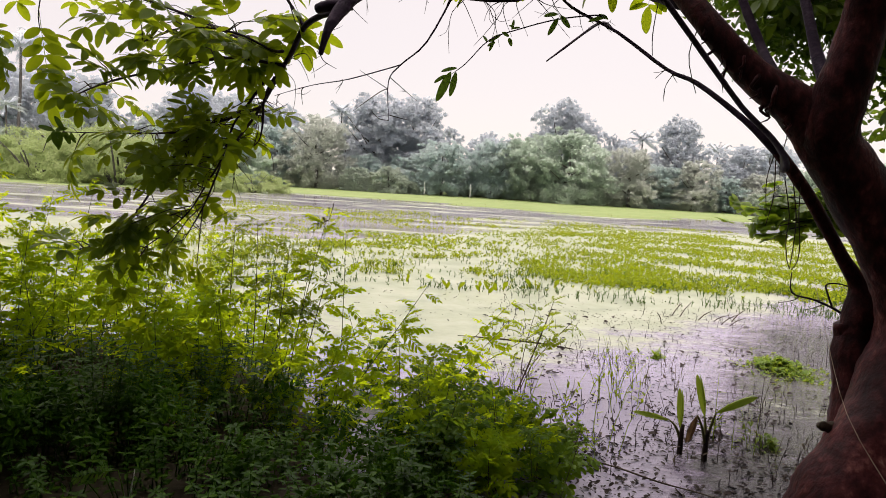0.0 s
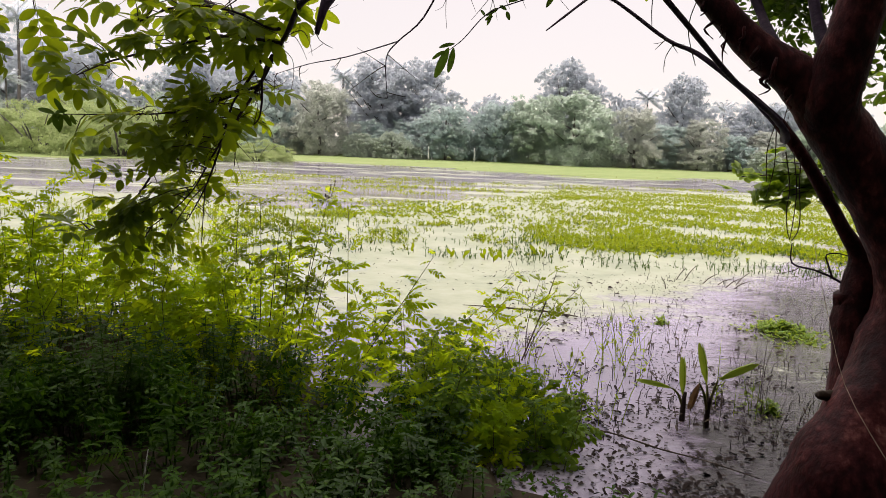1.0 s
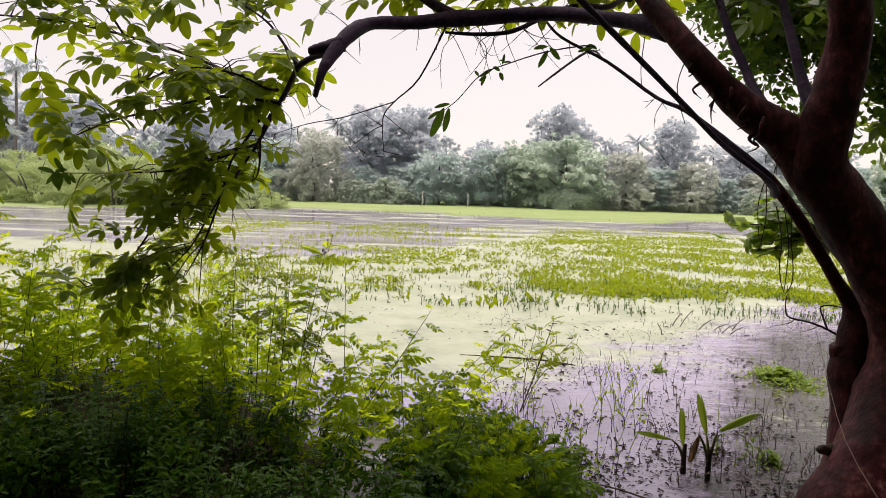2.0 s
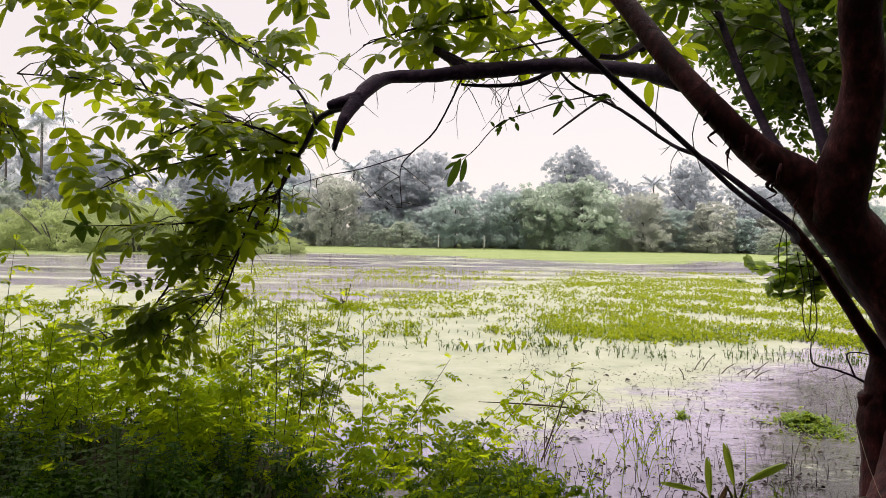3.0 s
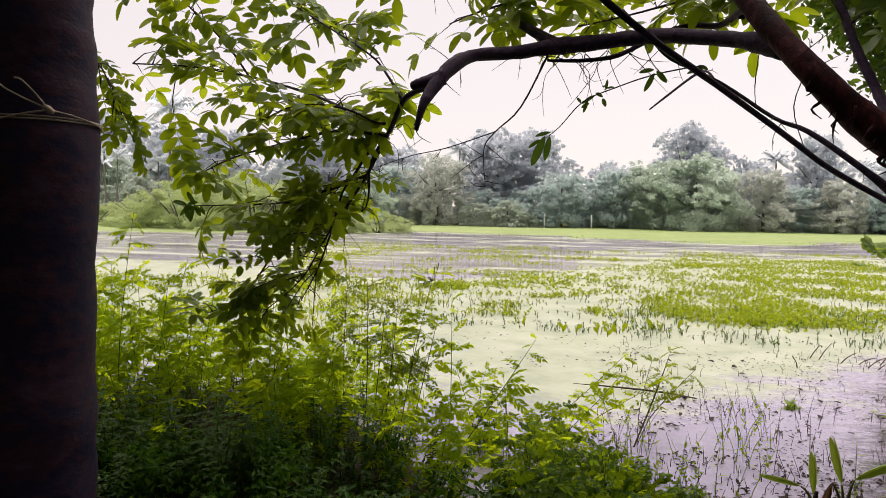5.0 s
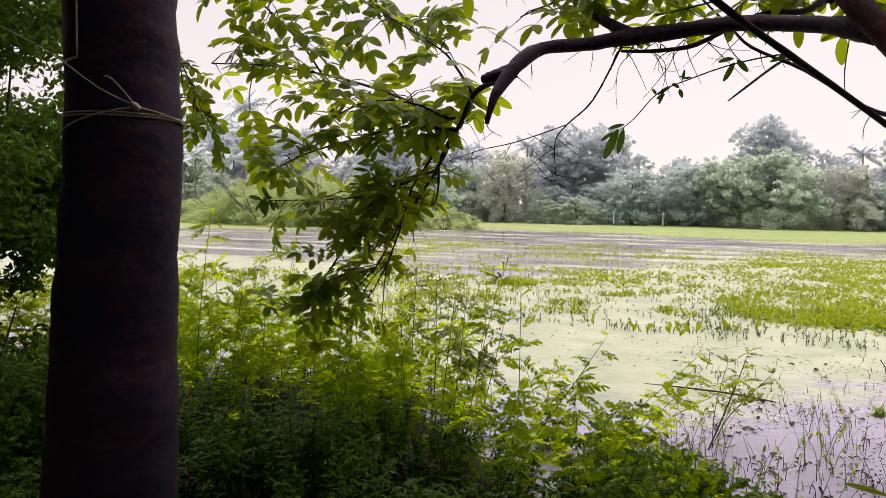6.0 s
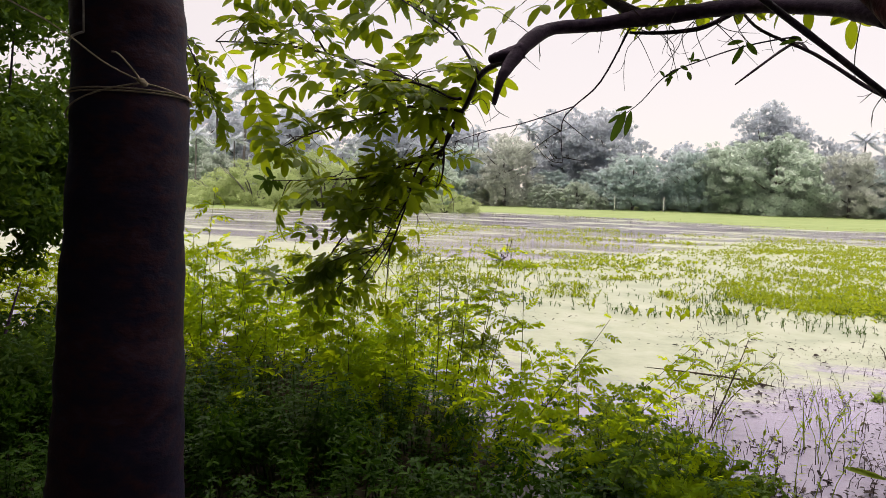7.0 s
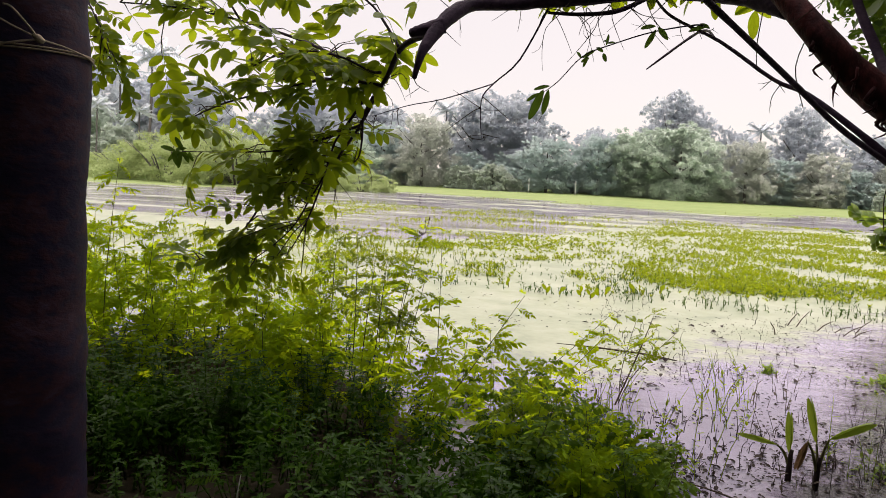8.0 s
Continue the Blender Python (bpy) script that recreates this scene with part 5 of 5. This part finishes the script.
left_lobes = [(-4.3 + rng.uniform(-0.9, 0.75), 3.1 + rng.uniform(-0.5, 0.9), rng.uniform(*span), rng.uniform(0.22, 0.38), 0.7) for span, n in (((1.15, 1.9), 44), ((1.9, 2.7), 5), ((2.7, 3.8), 22)) for k in range(n)]
left_lobes += [(-4.35 + rng.uniform(-0.8, 0.75), 3.2 + rng.uniform(-0.3, 0.7), rng.uniform(0.75, 1.25), rng.uniform(0.1, 0.18), 0.8) for k in range(22)]
dense_shrub("dark_shrub", (-4.3, 3.1, 0), left_lobes, 31000, 0.06, LEAF_SHRUB, "dense dark-leaved shrub behind the roped trunk", [(-4.6, 3.3, 2.6), (-4.1, 3.3, 2.8)])
dense_shrub("dark_shrub", (-5.9, 3.6, 0), [(-5.9 + rng.uniform(-1.0, 1.0), 3.6 + rng.uniform(-0.6, 0.9), rng.uniform(1.02, 4.2), rng.uniform(0.3, 0.48), 0.7) for k in range(72)], 44000, 0.07, LEAF_SHRUB, "tall dark shrub on the shaded bank", [(-6.3, 3.6, 2.8), (-5.6, 3.9, 3.0)])
dense_shrub("low_shrub", (-3.5, 2.5, 0), [(-3.5 + rng.uniform(-0.9, 0.7), 2.6 + rng.uniform(-0.5, 0.6), rng.uniform(0.05, 0.55), rng.uniform(0.2, 0.3), 0.7) for k in range(26)], 8000, 0.05, LEAF_DARK, "low dark shrub in deep shade", [(-3.8, 2.6, 0.7), (-3.3, 2.4, 0.6), (-3.5, 2.8, 0.8)])
almond = thing("bank_shrub", (3.0, 4.6, 0), "overhanging shrub with rounded glossy leaves", "shrub")
ROSETTES = []
for k in range(4):
    sh = Shape()
    for j in range(8):
        a = j * 0.8 + rng.uniform(-0.2, 0.2)
        sh.leaf(Vector((0, 0, 0)), Vector((math.cos(a), math.sin(a), rng.uniform(-0.1, 0.5))), Vector((0, 0, 1)), rng.uniform(0.05, 0.08), rng.uniform(0.042, 0.06), 0.25, 0.2, 0.55, True)
    ROSETTES.append(sh.mesh("leaf_rosette"))
for tip in ((1.9, 4.2, 1.28), (2.08, 4.15, 1.38), (2.05, 4.2, 1.2), (2.25, 4.2, 1.24), (2.2, 4.2, 1.34), (2.2, 4.15, 1.18), (2.4, 4.25, 1.3), (2.5, 4.25, 1.2), (2.45, 4.2, 1.42), (1.98, 4.25, 1.22), (2.12, 4.1, 1.2)):
    st, root = Shape(), Vector((3.0, 4.6, -0.4))
    tip = Vector(tip)
    pts = [root, Vector((3.0, 4.5, 1.0)), Vector((2.9, 4.4, 1.3)).lerp(tip, 0.4), tip]
    st.tube(pts, [0.012, 0.008, 0.005, 0.003], 6, 4)
    part("stem", st, BARK_DARK, almond)
    P, Q = smooth_path(pts, [1] * 4, 6)
    for k in range(17):
        p = P[len(P) - 1 - int(k * 0.6)] + Vector((rng.uniform(-0.1, 0.1), rng.uniform(-0.1, 0.1), rng.uniform(-0.1, 0.08)))
        part("leaf_rosette", ROSETTES[k % 4], LEAF_ROUND, almond, "", turned(p, (rng.uniform(-1, 1), rng.uniform(-1, 1), rng.uniform(-0.4, 0.4)), (rng.uniform(-0.6, 0.3), rng.uniform(-0.8, 0.2), 1)))
dense_shrub("bank_shrub", (3.3, 3.7, 0), [(2.75 + rng.uniform(-0.3, 1.0), 3.7 + rng.uniform(-0.3, 0.6), rng.uniform(1.2, 2.7), rng.uniform(0.2, 0.35), 0.8) for k in range(26)], 3600, 0.08, LEAF_BROAD, "leafy shrub behind the leaning trunk", [(2.6, 3.6, 2.2), (3.0, 3.8, 2.5), (3.4, 3.9, 2.4)])

# Mostly out of view; added to keep light from the right off the trunk
dense_shrub("dark_shrub", (3.5, 2.2, 0), [(3.45 + rng.uniform(-0.75, 0.9), 2.3 + rng.uniform(-1.2, 0.7), rng.uniform(0.7, 3.4), rng.uniform(0.2, 0.36), 0.75) for k in range(58)], 22000, 0.06, LEAF_SHRUB, "dense dark shrub blocking light beside the leaning trunk", [(3.1, 2.2, 2.2), (3.6, 1.8, 2.5), (3.9, 2.5, 2.4)])

side_sprig = thing("hanging_sprig", (-2.3, 2.6, 2.3), "small-leaved sprig hanging beside the roped trunk", "branch")
sg, sprig_leaves = Shape(), [spray_mesh(rng, 0.12, 4, 0.06, 0.03, 0.3) for k in range(3)]
sprig_path = [(-2.6, 2.9, 2.5), (-2.2, 2.6, 2.28), (-1.95, 2.5, 2.12), (-1.86, 2.5, 1.9)]
sg.tube(sprig_path, [0.008, 0.006, 0.004, 0.002], 5, 3)
sprays_along(side_sprig, (sprig_path, [0.01] * 4), 26, sprig_leaves, 0.16, 0.5, sg, LEAF_TREE, 0.3)
tagged(part("twig_work", sg, TWIG, side_sprig), kind="stuff")

# unseen trees added behind and to the sides to block light
for k in range(10):
    a = radians(-188 + 23 * k)
    plant("dark", 0.4 + 7.6 * math.cos(a), -0.8 + 7.2 * math.sin(a), k * 70, 0.6, 1.1)
for k, (x, y, s) in enumerate(((7.0, 3.4, 0.45), (10.0, 7.0, 0.5))):
    plant("dark", x, y, 50 * k, s, 1.1)


# ---------- tall weeds and low herbs on the bank ----------
WEED_LEAVES = [spray_mesh(rng, rng.uniform(0.1, 0.17), rng.randint(5, 7), rng.uniform(0.03, 0.042), rng.uniform(0.014, 0.019), rng.uniform(0.0, 0.5), k % 4 > 2) for k in range(8)]
for me in WEED_LEAVES:
    me.materials.append(LEAF_WEED)


DARK_LEAVES = [spray_mesh(rng, rng.uniform(0.1, 0.16), rng.randint(5, 8), rng.uniform(0.022, 0.03), rng.uniform(0.013, 0.017), rng.uniform(0.0, 0.5), k % 2 > 0) for k in range(8)]
for me in DARK_LEAVES:
    me.materials.append(LEAF_TREE)


EDGE_LEAVES = [spray_mesh(rng, rng.uniform(0.07, 0.12), rng.randint(3, 5), rng.uniform(0.034, 0.048), rng.uniform(0.02, 0.027), rng.uniform(0.0, 0.5), k % 2 > 0) for k in range(8)]
for me in EDGE_LEAVES:
    me.materials.append(LEAF_EDGE)


def tall_weed(base, tip, leaves, label, bare=0.25, budding=False, thick=1.0, small=False, broad=False):
    b, t = Vector(base), Vector(tip)
    h = (t - b).length
    weed = thing("tall_weed", base, label, "weed", "tall weeds on the bank")
    bow = Vector((rng.uniform(-0.06, 0.06), rng.uniform(-0.05, 0.05), 0)) * h
    pts = [b + Vector((0, 0, -0.05)), b.lerp(t, 0.35) + bow, b.lerp(t, 0.7) + bow * 0.7, t]
    st = Shape()
    st.tube(pts, [0.0028 * thick, 0.0024 * thick, 0.0018 * thick, 0.001], 5, 3, 0.1, 30)
    part("stem", st, TWIG if thick > 1 or small else STEM, weed)
    P, R = smooth_path(pts, [1] * 4, 6)
    for k in range(leaves):
        u = bare + (1 - bare) * (k + rng.random() * 0.6) / leaves
        p = P[min(len(P) - 1, int(u * len(P)))]
        a = k * 2.4 + rng.uniform(-0.4, 0.4)
        d = Vector((math.cos(a), math.sin(a), rng.uniform(-0.3, 1.1)))
        s = rng.uniform(0.65, 1.1) * (1.15 - 0.45 * max(0, u - 0.5) * 2)
        part("leaf", (DARK_LEAVES if small else EDGE_LEAVES if broad else WEED_LEAVES)[rng.randrange(8)], LEAF_WEED, weed, "", turned(p, d, (rng.uniform(-0.7, 0.7), rng.uniform(-0.9, 0.4), 1)) @ Matrix.Scale(s, 4))
    if budding:
        for k in range(6):
            bd = Shape()
            q = t + Vector((rng.uniform(-0.05, 0.05), rng.uniform(-0.04, 0.04), rng.uniform(-0.1, 0.02)))
            bd.tube([t - Vector((0, 0, 0.06)), q, q + Vector((0, 0, 0.015))], [0.001, 0.0022, 0.0045], 5, 2)
            part("bud", bd, TWIG, weed)
    return weed


W = "slender green weed with feathery compound leaves"
tall_weed((-0.69, 3.2, 0.02), (-0.5, 3.3, 1.16), 15, "tall budding weed leaning over the bank", 0.3, True)
tall_weed((-0.46, 3.5, 0.0), (-0.45, 3.5, 1.03), 14, W)
tall_weed((-0.45, 2.9, 0.02), (0.09, 3.05, 0.85), 16, W)
tall_weed((-0.2, 3.6, 0.0), (0.53, 3.9, 0.65), 15, W)
tall_weed((-0.1, 3.4, 0.0), (0.5, 3.6, 0.58), 14, W)
tall_weed((0.1, 3.9, 0.0), (0.78, 4.3, 0.42), 12, W)
DRY = "dry leaning stalk with sparse leaves in water"
tall_weed((0.56, 4.14, -0.03), (0.82, 4.5, 0.58), 9, DRY, 0.45, thick=2.2, small=True)
tall_weed((0.58, 4.16, -0.03), (0.98, 4.5, 0.46), 7, DRY, 0.5, thick=1.2, small=True)
tall_weed((0.62, 4.2, -0.03), (0.7, 4.5, 0.5), 7, DRY, 0.5, thick=1.2, small=True)
tall_weed((-2.35, 3.1, 0.05), (-2.26, 3.1, 1.43), 15, W)
tall_weed((-2.1, 3.5, 0.05), (-1.92, 3.5, 1.24), 15, W)
for k in range(6):
    tall_weed((-0.98 + 0.06 * k, 3.3, 0.02), (-1.0 + 0.1 * k, 3.28 + 0.05 * (k % 3), 1.06 - 0.05 * k + 0.06 * (k % 2)), 13, "dark small-leaved weed below the drooping branch", 0.55, thick=1.1, small=True)
for k in range(76):
    x = -3.3 + 4.0 * rng.random()
    y = rng.uniform(2.65 if x < 0.45 else 2.4, max(3.0, between(x, BANK) + 0.1))
    top = between(x, [(-3.3, 0.95), (-2.2, 0.9), (-1.2, 0.7), (-0.4, 0.58), (0.3, 0.45), (0.7, 0.3)]) * rng.uniform(0.6, 1.1) * (0.62 if y < 2.8 else 1)
    if inlet(x, y):
        continue
    tall_weed((x, y, ground_z(x, y)), (x + rng.uniform(-0.35, 0.5) * top, y + rng.uniform(-0.3, 0.3) * top, top), rng.randint(15, 21), W)

for k in range(46):
    x, y = rng.uniform(-5.8, -1.2), rng.uniform(3.5, 5.0)
    top = rng.uniform(0.4, 0.85)
    tall_weed((x, y, ground_z(x, y)), (x + rng.uniform(-0.25, 0.3), y + rng.uniform(-0.25, 0.25), top), rng.randint(12, 17), W, 0.15)
for k in range(26):
    x, y = rng.uniform(-6.2, -3.1), rng.uniform(3.3, 4.7)
    tall_weed((x, y, ground_z(x, y)), (x + rng.uniform(-0.3, 0.3), y + rng.uniform(-0.2, 0.2), rng.uniform(0.6, 1.1)), rng.randint(18, 24), W, 0.2)


for k in range(18):
    x = -0.45 + 1.1 * (k + rng.random()) / 18
    y = rng.uniform(2.6, 2.6 + 1.0 * (0.95 - x))
    top = rng.uniform(0.22, 0.5) * (1.15 - 0.5 * max(x, 0))
    if inlet(x, y):
        continue
    tall_weed((x, y, ground_z(x, y)), (x + rng.uniform(-0.1, 0.35) * top, y + rng.uniform(-0.2, 0.2) * top, top), rng.randint(13, 18), W, broad=k % 3 > 0)


for k in range(26):
    y = rng.uniform(2.5, 3.6)
    u = rng.random() ** 1.3
    x = 0.05 + u * (between(y, [(2.5, 0.95), (3.2, 0.92), (3.6, 0.55)]) - 0.05)
    top = rng.uniform(0.12, 0.42) * (1.1 - 0.6 * u)
    if inlet(x, y):
        continue
    tall_weed((x, y, max(ground_z(x, y), -0.06)), (x + rng.uniform(-0.4, 0.5) * top, y + rng.uniform(-0.3, 0.3) * top, top), rng.randint(7, 12), "low leafy weed at the water's edge", 0.15, broad=k % 3 > 0, small=k % 3 == 0)


def herb_parts(rng, h, whorls):
    st, lf = Shape(), Shape()
    for s in range(rng.randint(3, 5)):
        a, r = rng.uniform(0, 6.28), rng.uniform(0.01, 0.08)
        top = Vector((r * 2.2 * math.cos(a) + h * rng.uniform(-0.25, 0.25), r * 2.2 * math.sin(a) + h * rng.uniform(-0.25, 0.25), h * rng.uniform(0.6, 1.0)))
        base = Vector((r * math.cos(a), r * math.sin(a), -0.03))
        st.tube([base, base.lerp(top, 0.5), top], [0.003, 0.0025, 0.0015], 4, 1)
        for w in range(whorls):
            u = 0.3 + 0.7 * (w + 0.5) / whorls
            p, b0 = base.lerp(top, u), rng.uniform(0, 6.28)
            for j in range(4):
                b = b0 + j * 1.57 + rng.uniform(-0.3, 0.3)
                d = Vector((math.cos(b), math.sin(b), rng.uniform(-0.1, 0.5)))
                lf.leaf(p, d, Vector((0, 0, 1)), rng.uniform(0.03, 0.05), rng.uniform(0.016, 0.024), 0.25, 0.3)
    return st.mesh("stems"), lf.mesh("foliage")


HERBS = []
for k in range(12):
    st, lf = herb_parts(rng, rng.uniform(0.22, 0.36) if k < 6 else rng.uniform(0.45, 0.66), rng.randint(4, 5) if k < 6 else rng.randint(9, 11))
    st.materials.append(LEAF_HERB_SHADED)
    lf.materials.append(LEAF_HERB_SHADED)
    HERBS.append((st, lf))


def herb(x, y, k, size):
    z = ground_z(x, y)
    ob = thing("ground_herb", (x, y, z), "low herb with small oval leaves on the bank", "herb", "herbs on the bank")
    m = at_pose(x, y, z, rng.uniform(0, 360), size)
    tagged(part("stem", HERBS[k][0], STEM, ob, "", m), kind="stuff")
    part("foliage", HERBS[k][1], LEAF_HERB_SHADED, ob, "", m)


count = 0
while count < 295:
    x, y = rng.uniform(-3.2, 1.1), rng.uniform(1.2, 4.0)
    if y > between(x, BANK) + 0.15 or y < 1.3 + 0.1 * abs(x) or (abs(x + 1.33) < 0.3 and abs(y - 1.4) < 0.3) or inlet(x, y) or (x > 0.3 and rng.random() < 0.5):
        continue
    tall_one = 2.1 < y < 2.95 and x < -0.78 - 0.25 * rng.random()
    herb(x, y, rng.randrange(6) + 6 * tall_one, rng.uniform(0.75, 1.1) * (1.0 if x < 0.2 else 0.8))
    count += 1
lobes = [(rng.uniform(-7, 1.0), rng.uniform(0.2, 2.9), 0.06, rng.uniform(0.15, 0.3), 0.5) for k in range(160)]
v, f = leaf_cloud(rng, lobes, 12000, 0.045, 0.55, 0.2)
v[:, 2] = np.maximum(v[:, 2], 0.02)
single("undergrowth", cloud_mesh("undergrowth", v, f), LEAF_HERB_SHADED, "matted low undergrowth over the shaded bank", "undergrowth", kind="stuff")
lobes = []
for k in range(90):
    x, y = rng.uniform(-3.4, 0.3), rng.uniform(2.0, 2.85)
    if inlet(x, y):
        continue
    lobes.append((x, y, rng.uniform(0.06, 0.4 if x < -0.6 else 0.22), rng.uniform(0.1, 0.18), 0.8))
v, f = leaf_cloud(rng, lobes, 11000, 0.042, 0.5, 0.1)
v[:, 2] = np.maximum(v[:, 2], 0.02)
single("undergrowth", cloud_mesh("undergrowth", v, f), LEAF_HERB_SHADED, "tangled small-leaved thicket below the tall weeds", "undergrowth", kind="stuff")
pale = Shape()
pale.leaf(Vector((0.8, 3.2, 0.012)), Vector((1, -0.2, 0.1)), Vector((0.1, -0.5, 1)), 0.075, 0.028, 0.1, 0.3, fine=True)
single("pale_leaf", pale, POSTM, "single bleached leaf lying at the water's edge", "leaf")
fern = thing("fern_sprig", (-0.8, 1.86, 0.02), "small light-green feathery sprig among the herbs", "plant")
frond_leaf = Shape()
frond_leaf.pinnate(rng, Vector((-0.83, 1.85, 0.29)), Vector((-1, -0.1, -0.1)), Vector((0.2, -0.8, 0.9)), 0.16, 8, 0.034, 0.011, 0.3)
frond_leaf.tube([(-0.8, 1.86, 0.02), (-0.81, 1.86, 0.18), (-0.83, 1.85, 0.29)], [0.003, 0.002, 0.0015], 5, 2)
part("frond", frond_leaf, LEAF_SHRUB, fern)
dry = Shape()
dry.tube([(-0.8, 1.85, 0.02), (-0.79, 1.85, 0.18), (-0.77, 1.85, 0.3)], [0.004, 0.0035, 0.0015], 5, 2)
single("dry_stalk", dry, POSTM, "pale dry stalk among the herbs", "stalk")
# a thicker stand of weeds between the roped trunk and the drooping branch
for k in range(8):
    x = rng.uniform(-2.6, -1.5)
    y = rng.uniform(3.2, 3.9)
    top = rng.uniform(0.75, 1.15) * (1.0 if x < -1.7 else 0.85)
    tall_weed((x, y, ground_z(x, y)), (x + rng.uniform(-0.2, 0.3), y + rng.uniform(-0.2, 0.2), top), rng.randint(14, 18), W, 0.45)
